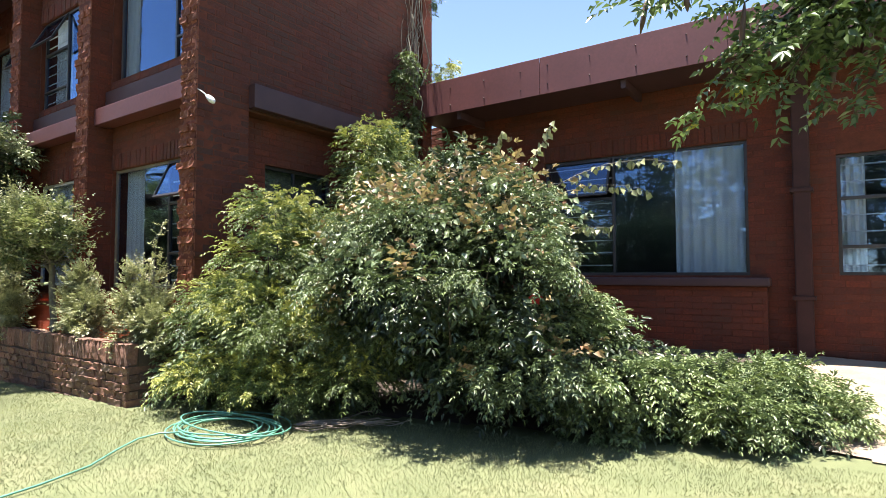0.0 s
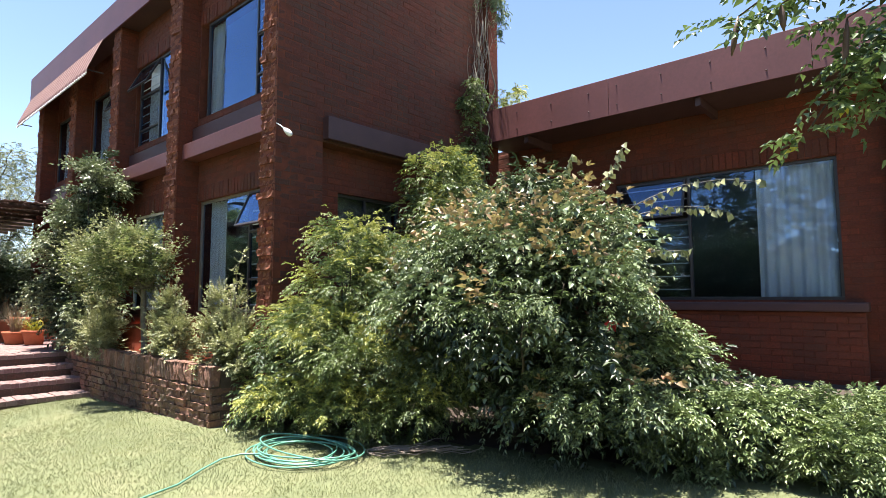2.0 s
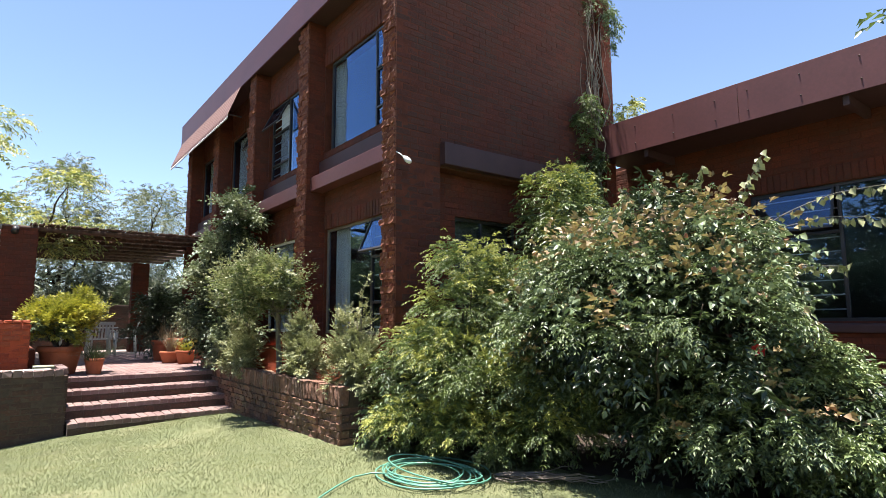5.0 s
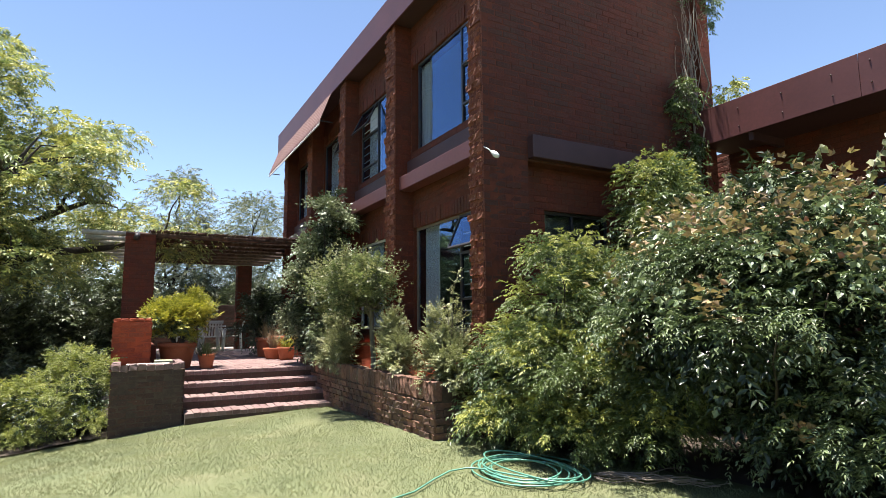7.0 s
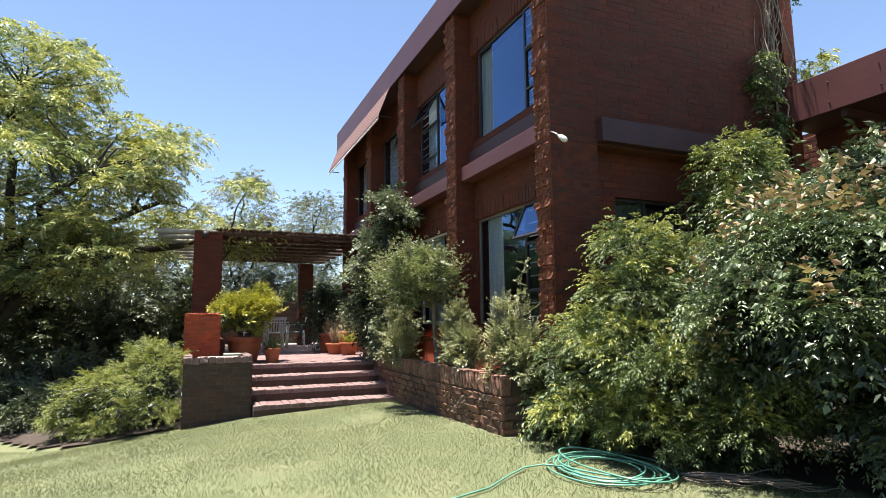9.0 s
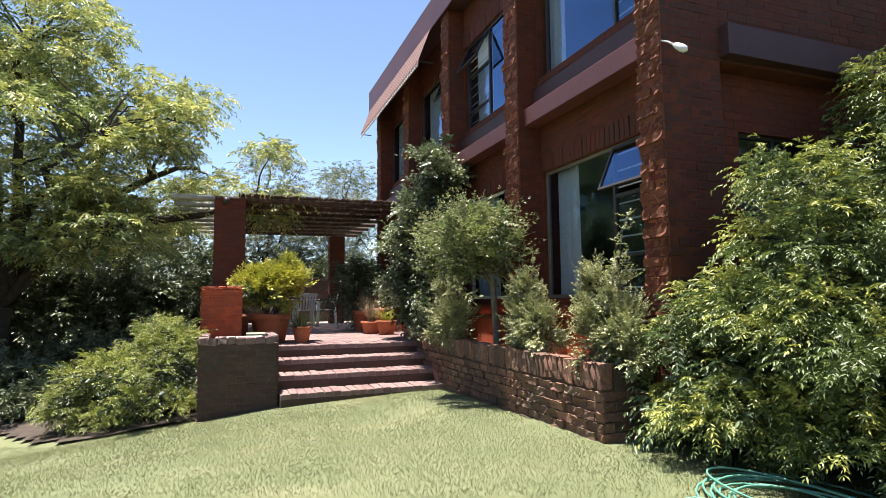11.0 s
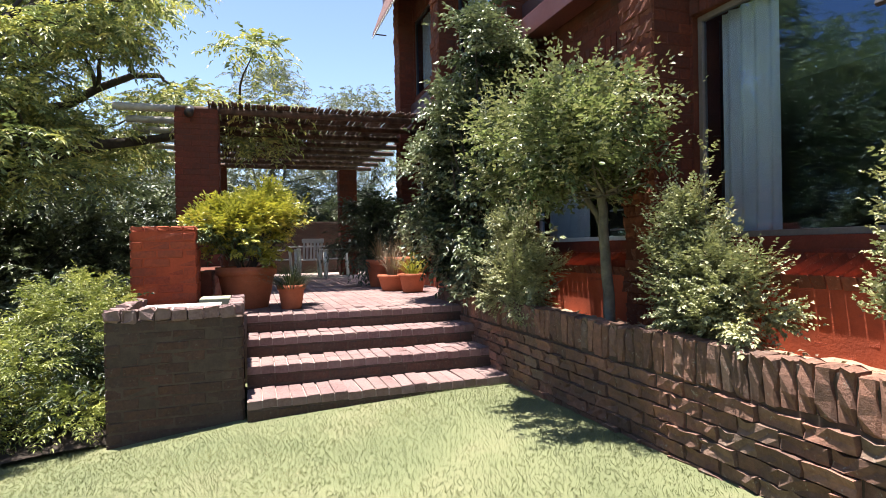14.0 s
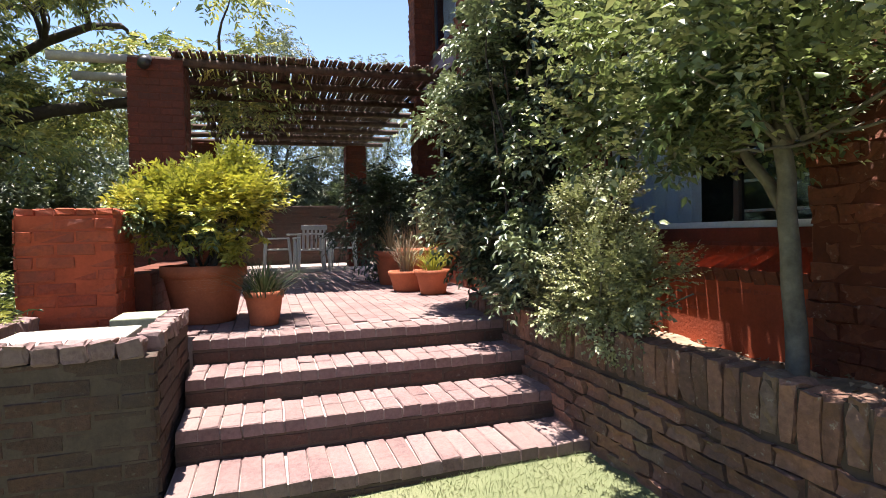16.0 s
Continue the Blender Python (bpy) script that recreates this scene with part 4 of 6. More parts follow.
def soldier_wall(name, x0, x1, face, depth, top, base, label, seed, mat):
    """A garden wall along x with a soldier course on top; its face looks along -y."""
    lo, hi = face + 0.012, face + depth
    body = structure(name, one_box((x0, lo, base), (x1 - 0.024, hi, top - 0.02)), mortar_old, label, "garden wall")
    rc = np.random.default_rng(seed + 5)
    courses = [(u, z, l, h, float(rc.choice([0.012, 0.02, 0.03]))) for u, z, l, h, _ in stretcher(x1 - x0, base + (top - base - 0.235) % 0.083, top - 0.235)]
    lay_ragged(body, (x0, face + 0.016, 0), courses, mat, rc, 0.006)
    rng = np.random.default_rng(seed + 1)
    shapes = []
    for _ in range(8):
        bm = one_box((0, 0, 0), (0.072, depth, 0.222))
        bmesh.ops.subdivide_edges(bm, edges=[e for e in bm.edges if abs(e.verts[0].co.z - e.verts[1].co.z) > 0.1], cuts=2)
        bmesh.ops.bevel(bm, geom=[e for e in bm.edges if e.is_manifold and e.calc_face_angle() > 1.0], offset=0.009, segments=1, affect="EDGES")
        for v in bm.verts:
            v.co += Vector(rng.normal(0, 0.006, 3))
        me = bpy.data.meshes.new("soldier_brick")
        bm.to_mesh(me)
        bm.free()
        me.materials.append(mat)
        shapes.append(me)
    n = int((x1 - x0) / 0.0835)
    for k in range(n):
        ob = new("soldier_brick", shapes[int(rng.integers(0, 8))])
        ob.parent = body
        ob.matrix_basis = pose(x0 + k * 0.0835, face - 0.004 + float(rng.normal(0, 0.004)), top - 0.222 + float(rng.normal(0, 0.005)), float(rng.normal(0, 0.7)), float(rng.normal(0, 1.2)), 0)
    return body


PLX0, PLX1, PLY = -11.6, -5.92, 2.93
soldier_wall("planter_wall", PLX0, PLX1, PLY, 0.115, 0.61, -0.4, "low weathered brick planter wall with upright coping bricks", 80, brick_old)
end = structure("planter_wall_end", one_box((PLX1 - 0.11, PLY + 0.118, -0.4), (PLX1 - 0.014, FY + 0.02, 0.58)), mortar_old, "end of the weathered planter wall", "garden wall")
lay_bricks(end, (PLX1 - 0.016, PLY + 0.01, 0), (0, 1, 0), (1, 0, 0), stretcher(FY - PLY, -0.2, 0.4), brick_old, brick_old_j, lambda u, z: True, rough=0.006, seed=83)
verts, faces = [], []
nx, ny = 60, 8
for i in range(nx + 1):
    for j in range(ny + 1):
        x, y = PLX0 + (PLX1 - 0.12 - PLX0) * i / nx, PLY + 0.116 + (FY + 0.06 - PLY - 0.116) * j / ny
        verts.append((x, y, 0.5 + 0.03 * math.sin(x * 4.3) * math.sin(y * 9) + 0.012 * math.sin(x * 17 + y * 11)))
for i in range(nx):
    for j in range(ny):
        a = i * (ny + 1) + j
        faces.append((a, a + ny + 1, a + ny + 2, a + 1))
structure("planter_soil", mesh_from("planter_soil", verts, faces, soil, True), None, "dry soil with fallen leaves inside the planter", "soil")

# pedestal beside the steps: a brick box with a pale slab, and an orange brick block behind it
PX0, PX1, PY0, PY1, PT = -10.9, -9.72, -0.29, 0.68, 0.70
ped = structure("pedestal", one_box((PX0, PY0 + 0.014, -0.9), (PX1 - 0.014, PY1 - 0.014, PT - 0.1)), mortar_old, "dark weathered brick pier beside the steps", "pedestal")
lay_bricks(ped, (PX1 - 0.016, PY0, 0), (0, 1, 0), (1, 0, 0), stretcher(PY1 - PY0, -0.55, PT - 0.09), brick_soot_shade, brick_soot_shade_j, lambda u, z: True, rough=0.003, seed=90, limit=130)
lay_bricks(ped, (PX1, PY1 - 0.016, 0), (-1, 0, 0), (0, 1, 0), stretcher(PX1 - PX0, -0.55, PT - 0.09), brick_soot_shade, brick_soot_shade_j, lambda u, z: True, rough=0.004, seed=91, limit=120)
rng = np.random.default_rng(93)
for axis, a, b, fixed in (("y", PY0, PY1, PX1 - 0.11), ("x", PX0, PX1 - 0.115, PY1 - 0.11), ("x", PX0, PX1 - 0.115, PY0)):
    u = a
    while u < b - 0.06:
        l = min(0.115, b - u)
        bm = one_box((0, 0, 0), (0.11, l - 0.01, 0.09) if axis == "y" else (l - 0.01, 0.11, 0.09), 0.014)
        for v in bm.verts:
            v.co += Vector(rng.normal(0, 0.006, 3))
        ob = part("coping_brick", bm, brick_pave, ped)
        ob.matrix_basis = Matrix.Translation((fixed, u, PT - 0.1 + float(rng.normal(0, 0.006))) if axis == "y" else (u, fixed, PT - 0.1 + float(rng.normal(0, 0.006))))
        u += 0.115
slab = thing("paving_slab", (-10.3, 0.2, PT - 0.09), "pale concrete slab lying inside the brick pier", "slab")
part("slab", one_box((-10.36, -0.1, PT - 0.098), (-9.86, 0.5, PT - 0.03), 0.008), slab_pale, slab)
slab2 = thing("paving_slab", (-10.7, 0.45, PT - 0.09), "greenish algae-stained slab behind the pale one", "slab")
part("slab", one_box((-10.85, 0.3, PT - 0.098), (-10.5, 0.56, PT - 0.01), 0.008), slab_green, slab2)

BX0, BX1, BY0, BY1, BT = -11.5, -10.95, -0.33, 0.25, 1.33
block = structure("block", one_box((BX0, BY0 + 0.014, -0.8), (BX1 - 0.014, BY1 - 0.014, BT - 0.01)), mortar_orange, "bright orange-red brick block with a worn top", "brick block")
lay_bricks(block, (BX1 - 0.016, BY0, 0), (0, 1, 0), (1, 0, 0), stretcher(BY1 - BY0, 0.4, BT), brick_orange, brick_orange_j, lambda u, z: True, rough=0.005, seed=95)
lay_bricks(block, (BX1, BY1 - 0.016, 0), (-1, 0, 0), (0, 1, 0), stretcher(BX1 - BX0, 0.4, BT), brick_orange, brick_orange_j, lambda u, z: True, rough=0.005, seed=96)
lay_bricks(block, (BX0, BY0 + 0.016, 0), (1, 0, 0), (0, -1, 0), stretcher(BX1 - BX0, 0.4, BT), brick_orange, brick_orange_j, lambda u, z: True, rough=0.005, seed=97)
for i in range(5):
    for j in range(3):
        bm = one_box((0, 0, 0), (0.17, 0.105, 0.05), 0.012)
        for v in bm.verts:
            v.co += Vector(rng.normal(0, 0.004, 3))
        ob = part("coping_brick", bm, brick_orange, block)
        ob.matrix_basis = Matrix.Translation((BX0 + j * 0.18, BY0 + 0.01 + i * 0.113, BT - 0.012))
low = structure("terrace_wall", one_box((-14.5, 0.05, -0.8), (-11.52, 0.345, 0.9), 0.01), mortar, "low red brick wall along the terrace edge", "garden wall")
lay_bricks(low, (-11.52, 0.345, 0), (-1, 0, 0), (0, 1, 0), stretcher(2.98, 0.48, 0.9), brick_red, brick_red_j, lambda u, z: True, seed=98)

# pergola
COLX = -13.9
for k, (x, y, top, lab) in enumerate([(COLX, 0.04, 3.2, "tall red brick pergola column"), (-19.2, 3.1, 3.1, "far brick pergola column in shade"), (-19.0, 0.04, 3.1, "far brick pergola column in shade")]):
    half = 0.3 if k == 0 else 0.22
    col = structure("column_%d" % (k + 1), one_box((x - 2 * half + 0.014, y - half + 0.014, -0.6), (x - 0.014, y + half - 0.014, top)), mortar, lab, "column")
    lay_bricks(col, (x - 0.016, y - half, 0), (0, 1, 0), (1, 0, 0), stretcher(2 * half, 0.0, top), brick_red, brick_red_j, lambda u, z: k == 0, seed=100 + k, limit=120)
    lay_bricks(col, (x, y + half - 0.016, 0), (-1, 0, 0), (0, 1, 0), stretcher(2 * half, 0.0, top), brick_red, brick_red_j, lambda u, z: False, seed=104 + k)
    lay_bricks(col, (x - 2 * half, y - half + 0.016, 0), (1, 0, 0), (0, -1, 0), stretcher(2 * half, 0.0, top), brick_red, brick_red_j, lambda u, z: False, seed=108 + k)
pergola = thing("pergola", (-16, 1.5, TERR), "pergola of pale poles covered with dark stick lath", "pergola")
rng = np.random.default_rng(120)
for k in range(8):
    x = COLX - 0.12 - k * 0.82
    v, f = tube([(x, -0.25, 3.203), (x, 1.2, 3.205), (x, FY + 0.3, 3.21)], [0.053, 0.052, 0.05], 10)
    # one pole in two tones: shade below the lath, sun outside, both painted
    pole = part("pole", mesh_from("pole", v, f, lath_wood, True), None, pergola)
    v, f = tube([(x, -1.05 + 0.1 * math.sin(k * 3), 3.2), (x, -0.6, 3.201), (x, -0.25, 3.203)], [0.055, 0.055, 0.053], 10)
    part("pole_end", mesh_from("pole_end", v, f, pole_sunlit, True), None, pole, "pole end made pale to show the sun on it")
for y in np.arange(0.2, 3.47, 0.036):
    x = COLX + float(rng.uniform(0.0, 0.1))
    pts = []
    for i in range(8):
        pts.append((x - i * 0.88, y + float(rng.normal(0, 0.008)), 3.284 + float(rng.normal(0, 0.008))))
    r = float(rng.uniform(0.0165, 0.0215))
    v, f = tube(pts, [r] * 8, 6)
    part("lath", mesh_from("lath", v, f, lath_wood, True), None, pergola)
spot = thing("spotlight", (COLX, 0.05, 3.15), "small dark spotlight on top of the pergola column", "lamp")
v, f = tube([(COLX + 0.03, -0.03, 3.19), (COLX + 0.16, -0.05, 3.09)], [0.05, 0.065], 12)
part("housing", mesh_from("housing", v, f, frame_dark, True), None, spot)
part("bracket", one_box((COLX - 0.02, -0.05, 3.12), (COLX + 0.05, 0.0, 3.2), 0.006), frame_dark, spot)
# back wall bricks are dark to carry the shade below the pergola
backwall = structure("terrace_wall_back", one_box((-21.4, -0.3, -0.6), (-21.15, WY, 1.9)), mortar_old, "red brick screen wall behind the terrace, darkened to hold the pergola shade", "garden wall")
lay_bricks(backwall, (-21.148, -0.3, 0), (0, 1, 0), (1, 0, 0), stretcher(4.1, 0.48, 1.9), brick_soot_shade, brick_soot_shade_j, lambda u, z: True, seed=130)

# awning over the far upper windows
AX0, AX1 = -16.42, -11.5
aw = thing("awning", (-14.6, 3.4, 5.9), "faded striped awning with a scalloped edge", "awning")
n = 46
for name, mat, sel in (("stripe", awning_cloth, 0), ("pale_stripe", awning_pale, 1)):
    for k in range(n):
        if k % 2 != sel:
            continue
        verts, faces = [], []
        x0, x1 = AX0 + (AX1 - AX0) * k / n, AX0 + (AX1 - AX0) * (k + 1) / n
        o = len(verts)
        verts += [(x0, FY - 0.065, 6.15), (x1, FY - 0.065, 6.15), (x1, FY - 0.3, 5.52), (x0, FY - 0.3, 5.52)]
        faces.append((o, o + 3, o + 2, o + 1))
        mid = (x0 + x1) / 2
        verts += [(x1, FY - 0.305, 5.44), (mid, FY - 0.305, 5.4), (x0, FY - 0.305, 5.44)]
        faces.append((o + 3, o + 6, o + 5, o + 4, o + 2))
        part(name, mesh_from(name, verts, faces, mat), None, aw)
hem = [(AX0 + (AX1 - AX0) * k / (2 * n), FY - 0.31, 5.44 - (0.04 if k % 2 else 0.0)) for k in range(2 * n + 1)]
v, f = tube(hem, [0.011] * len(hem), 5)
part("hem", mesh_from("hem", v, f, bar_white), None, aw, "white piping along the scallops")
for x in (AX0 + 0.02, AX1 - 0.02):
    v, f = tube([(x, FY - 0.02, 5.5), (x, FY - 0.29, 5.5)], [0.014, 0.014], 6)
    part("arm", mesh_from("arm", v, f, frame_dark), None, aw)

# lamp on the corner
lamp = thing("wall_lamp", (EX, 3.7, 3.35), "bare outdoor bulb on an angled bracket at the house corner", "lamp")
v, f = tube([(EX - 0.01, 3.53, 3.37), (EX + 0.06, 3.545, 3.33), (EX + 0.12, 3.56, 3.28)], [0.007, 0.007, 0.01], 8)
part("bracket", mesh_from("bracket", v, f, bar_white, True), None, lamp)
v, f = tube([(EX + 0.12, 3.56, 3.28), (EX + 0.145, 3.565, 3.26), (EX + 0.185, 3.575, 3.225), (EX + 0.215, 3.58, 3.2), (EX + 0.23, 3.585, 3.185)], [0.016, 0.028, 0.035, 0.029, 0.01], 12)
part("bulb", mesh_from("bulb", v, f, lamp_glass, True), None, lamp, "frosted glass bulb")

# garden hose
rng = np.random.default_rng(140)
hose = thing("garden_hose", (-4.25, 2.9, 0.0), "coiled green garden hose lying on the lawn", "hose")
pts = []
for i in range(8 * 26):
    a = i / 26 * 2 * math.pi
    turn = i // 26
    g = np.random.default_rng(200 + turn)
    cx, cy = -4.28 + float(g.normal(0, 0.06)), 2.93 + float(g.normal(0, 0.05))
    rx, ry = 0.6 - 0.07 * (turn % 4) + float(g.normal(0, 0.04)), 0.47 - 0.06 * (turn % 5) + float(g.normal(0, 0.04))
    pts.append((cx + rx * math.cos(a) + 0.02 * math.sin(3 * a + turn), cy + ry * math.sin(a), 0.022 + 0.012 * (turn % 5) + 0.006 * math.sin(5 * a + turn)))
smooth = []
for i in range(len(pts)):
    w = pts[max(0, i - 3):i + 4]
    smooth.append(tuple(sum(c) / len(w) for c in zip(*w)))
v, f = tube(smooth, [0.007] * len(smooth), 8)
part("coil", mesh_from("coil", v, f, hose_green, True), None, hose)
tail = [(-4.35, 2.6, 0.05), (-4.55, 2.52, 0.03), (-4.58, 2.36, 0.018), (-4.42, 2.12, 0.018), (-4.2, 1.84, 0.018), (-4.08, 1.5, 0.018), (-4.02, 1.2, 0.018), (-3.9, 0.8, 0.018), (-3.7, 0.2, 0.018), (-3.4, -0.8, 0.018)]
v, f = tube(tail, [0.007] * 10, 8)
part("free_end", mesh_from("free_end", v, f, hose_green, True), None, hose)


# ---- terrace things ----
def lathe(profile, centre, mat, name="pot", sides=28):
    verts, faces = [], []
    for r, z in profile:
        for k in range(sides):
            a = 2 * math.pi * k / sides
            verts.append((centre[0] + r * math.cos(a), centre[1] + r * math.sin(a), centre[2] + z))
    for i in range(len(profile) - 1):
        for k in range(sides):
            p, q = i * sides + k, i * sides + (k + 1) % sides
            faces.append((p, q, q + sides, p + sides))
    faces.append(tuple(range(sides))[::-1])
    return mesh_from(name, verts, faces, mat, True)


def pot(place, r, h, label, flare=1.0):
    t = thing("flower_pot", place, label, "plant pot", "terracotta pots")
    part("pot", lathe([(r * 0.68, 0), (r * 0.7, 0.01), (r * 0.92 * flare, h * 0.78), (r * 0.93 * flare, h * 0.8), (r * flare, h * 0.81), (r * flare, h), (r * flare - 0.025, h), (r * flare - 0.03, h * 0.86)], place, terracotta), None, t)
    part("potting_soil", lathe([(0.0, h * 0.85), (r * flare - 0.028, h * 0.86)][::-1], place, soil, "potting_soil"), None, t)
    return t


def grass_tuft(place, r, height, count, mat, seed, label):
    rng = np.random.default_rng(seed)
    t = thing("ornamental_grass", place, label, "plant")
    a = rng.uniform(0, 6.28, count)
    lean = rng.uniform(0.1, 1.0, count)
    base = np.array(place) + np.stack([np.cos(a) * r * 0.4 * lean, np.sin(a) * r * 0.4 * lean, np.zeros(count)], 1)
    verts, faces = [], []
    for i in range(count):
        d = np.array([math.cos(a[i]), math.sin(a[i]), 0])
        s = np.array([-d[1], d[0], 0]) * 0.005
        hgt, reach = height * rng.uniform(0.5, 1.1), r * lean[i] * 1.5
        o = len(verts)
        for k in range(5):
            u = k / 4
            p = base[i] + d * reach * u ** 1.6 + np.array([0, 0, hgt * (u * 1.4 - 0.75 * lean[i] * u ** 2.4)])
            w = 1 - u * 0.9
            verts += [p - s * w, p + s * w]
        faces += [(o + 2 * k, o + 2 * k + 1, o + 2 * k + 3, o + 2 * k + 2) for k in range(4)]
    part("blades", mesh_from("blades", verts, faces, mat), None, t)
    return t


def garden_chair(place, turn):
    """A stacking plastic armchair: seat, slatted back, arms, four legs."""
    t = thing("garden_chair", (0, 0, 0), "white plastic garden armchair with a slatted back", "chair", "chairs on the terrace")
    part("seat", one_box((-0.22, -0.22, 0.4), (0.22, 0.22, 0.43), 0.012), plastic_white, t)
    for k in range(6):
        x = -0.19 + k * 0.076
        bm = one_box((x - 0.022, -0.008, 0.0), (x + 0.022, 0.008, 0.4), 0.006)
        bmesh.ops.transform(bm, matrix=Matrix.Translation((0, 0.22, 0.43)) @ Matrix.Rotation(radians(-12), 4, "X"), verts=bm.verts)
        part("slat", bm, plastic_white, t)
    bm = one_box((-0.24, -0.014, 0.36), (0.24, 0.014, 0.45), 0.02)
    bmesh.ops.transform(bm, matrix=Matrix.Translation((0, 0.22, 0.43)) @ Matrix.Rotation(radians(-12), 4, "X"), verts=bm.verts)
    part("top_rail", bm, plastic_white, t)
    for s in (-1, 1):
        part("armrest", one_box((s * 0.27 - 0.03, -0.24, 0.62), (s * 0.27 + 0.03, 0.26, 0.65), 0.012), plastic_white, t)
        for y0, y1 in ((-0.22, -0.26), (0.2, 0.26)):
            v, f = tube([(s * 0.27, y0, 0.63), (s * 0.26, (y0 + y1) / 2, 0.4), (s * 0.29, y1, 0.0)], [0.024, 0.027, 0.022], 8)
            part("leg", mesh_from("leg", v, f, plastic_white, True), None, t)
    t.matrix_basis = pose(*place, 0, 0, turn)
    return t


chair = garden_chair((-17.7, 1.98, TERR), -82)
copy_thing(chair, pose(-18.5, 1.38, TERR, 0, 0, 178))
copy_thing(chair, pose(-18.5, 2.68, TERR, 0, 0, -12))
table = thing("garden_table", (-18.5, 2.02, TERR), "round white plastic garden table", "table")
part("tabletop", lathe([(0.44, 0.69), (0.46, 0.7), (0.46, 0.725), (0.0, 0.726)], (-18.5, 2.02, TERR), plastic_white, "tabletop"), None, table)
for k in range(4):
    a = 0.78 + k * 1.571
    v, f = tube([(-18.5 + 0.3 * math.cos(a), 2.02 + 0.3 * math.sin(a), TERR + 0.7), (-18.5 + 0.38 * math.cos(a), 2.02 + 0.38 * math.sin(a), TERR)], [0.03, 0.025], 8)
    part("leg", mesh_from("leg", v, f, plastic_white, True), None, table)

pot((-11.75, 0.7, TERR), 0.33, 0.46, "large terracotta pot holding a golden shrub")
pot((-11.35, 1.16, TERR), 0.15, 0.26, "small terracotta pot with a spiky grass")
pot((-12.84, 2.95, TERR), 0.2, 0.27, "terracotta pot with pale green grass")
pot((-13.3, 2.76, TERR), 0.22, 0.24, "wide terracotta bowl with a dry grass")
pot((-13.75, 3.02, TERR), 0.27, 0.5, "tall terracotta pot beside the climber")
pot((-14.3, 2.8, TERR), 0.24, 0.45, "terracotta pot with a dark red plant")
grass_tuft((-11.35, 1.16, TERR + 0.22), 0.4, 0.26, 240, leaf_dark, 150, "dark spiky grass drooping over a small pot")
grass_tuft((-12.84, 2.95, TERR + 0.23), 0.24, 0.3, 190, leaf_yellow, 151, "pale green grass tuft in a terracotta pot")
grass_tuft((-13.3, 2.76, TERR + 0.2), 0.2, 0.46, 190, litter, 152, "dry straw-coloured grass tuft in a bowl")
grass_tuft((-13.75, 3.02, TERR + 0.43), 0.2, 0.42, 150, litter, 153, "dry brown grass tuft in a tall pot")
grass_tuft((-14.3, 2.8, TERR + 0.38), 0.22, 0.5, 140, leaf_rust, 154, "dark red spiky plant in a pot")

# ---- shrubs and trees ----


def stems(base, tips, r0, r1, mat, rng, name="stems", wobble=0.1):
    return tubes_mesh(name, [limb(base + rng.normal(0, 0.05, 3) * np.array([1, 1, 0]), t, r0 * rng.uniform(0.6, 1.1), r1, rng, wobble) for t in tips], mat, 6)


def shrub(name, place, label, blobs, layers, seed, stem_mat=bark, stem_count=14, stem_r=0.018, category="shrub", floor=0.02, lift=0.0, lobe=None):
    """A shrub: stems from its base and layers of sprays (part, count, spray, pairs, leaf, width, material, droop, inner, top)."""
    rng = np.random.default_rng(seed)
    t = thing(name, place, label, category)
    tips, _ = shell(blobs, stem_count, rng, 0.6, floor=floor + 0.1)
    part("branchwork", stems(np.array(place, float) + np.array([0, 0, lift]), tips, stem_r, 0.004, stem_mat, rng), None, t)
    for pname, count, spray, pairs, leaf, wide, mat, droop, inner, top in layers:
        form = lobes(blobs, *lobe, seed + 7) if lobe and not pname.startswith("inner") else blobs
        if lobe and pname == "young_growth":
            form = [(q[0], q[1], q[2] + 0.03, *(v * 1.06 for v in q[3:])) for q in form]
        if lobe and pname.startswith("inner"):
            form = [(*q[:3], *(v * 0.86 for v in q[3:])) for q in blobs]
        limit = (-0.25 if lobe and not pname.startswith("inner") else None) if top is None else top
        p, out = shell(form, count, rng, inner, floor=floor, top=limit, clump=6 if lobe else 22)
        out = out + np.array([0, 0, 0.25])
        p = p - unit(out) * spray * 0.5
        part(pname, sprays_mesh(pname, p, out, spray, pairs, leaf, wide, mat, rng, droop), None, t)
    return t


# the yellow-green feathery shrub at the house corner
shrub("nandina_shrub", (-4.9, 4.0, 0.0), "yellow-green feathery shrub at the house corner",
      [(-4.95, 3.75, 0.7, 0.8, 0.62, 0.8), (-4.65, 4.05, 1.35, 0.6, 0.7, 0.72), (-5.35, 3.35, 0.35, 0.62, 0.36, 0.42), (-4.2, 3.85, 0.65, 0.7, 0.45, 0.62), (-3.95, 4.1, 0.45, 0.5, 0.35, 0.5), (-5.45, 3.5, 0.75, 0.42, 0.4, 0.42), (-5.2, 3.75, 1.15, 0.42, 0.4, 0.45)],
      [("inner_foliage", 1500, 0.22, 4, 0.075, 0.34, leaf_jasmine, 0.4, 0.25, None),
       ("foliage", 9000, 0.15, 6, 0.042, 0.32, leaf_nandina, 0.55, 0.8, None),
       ("young_growth", 3600, 0.15, 5, 0.046, 0.3, leaf_lime, 0.5, 0.93, 0.12)], 301, lobe=(46, 0.3))
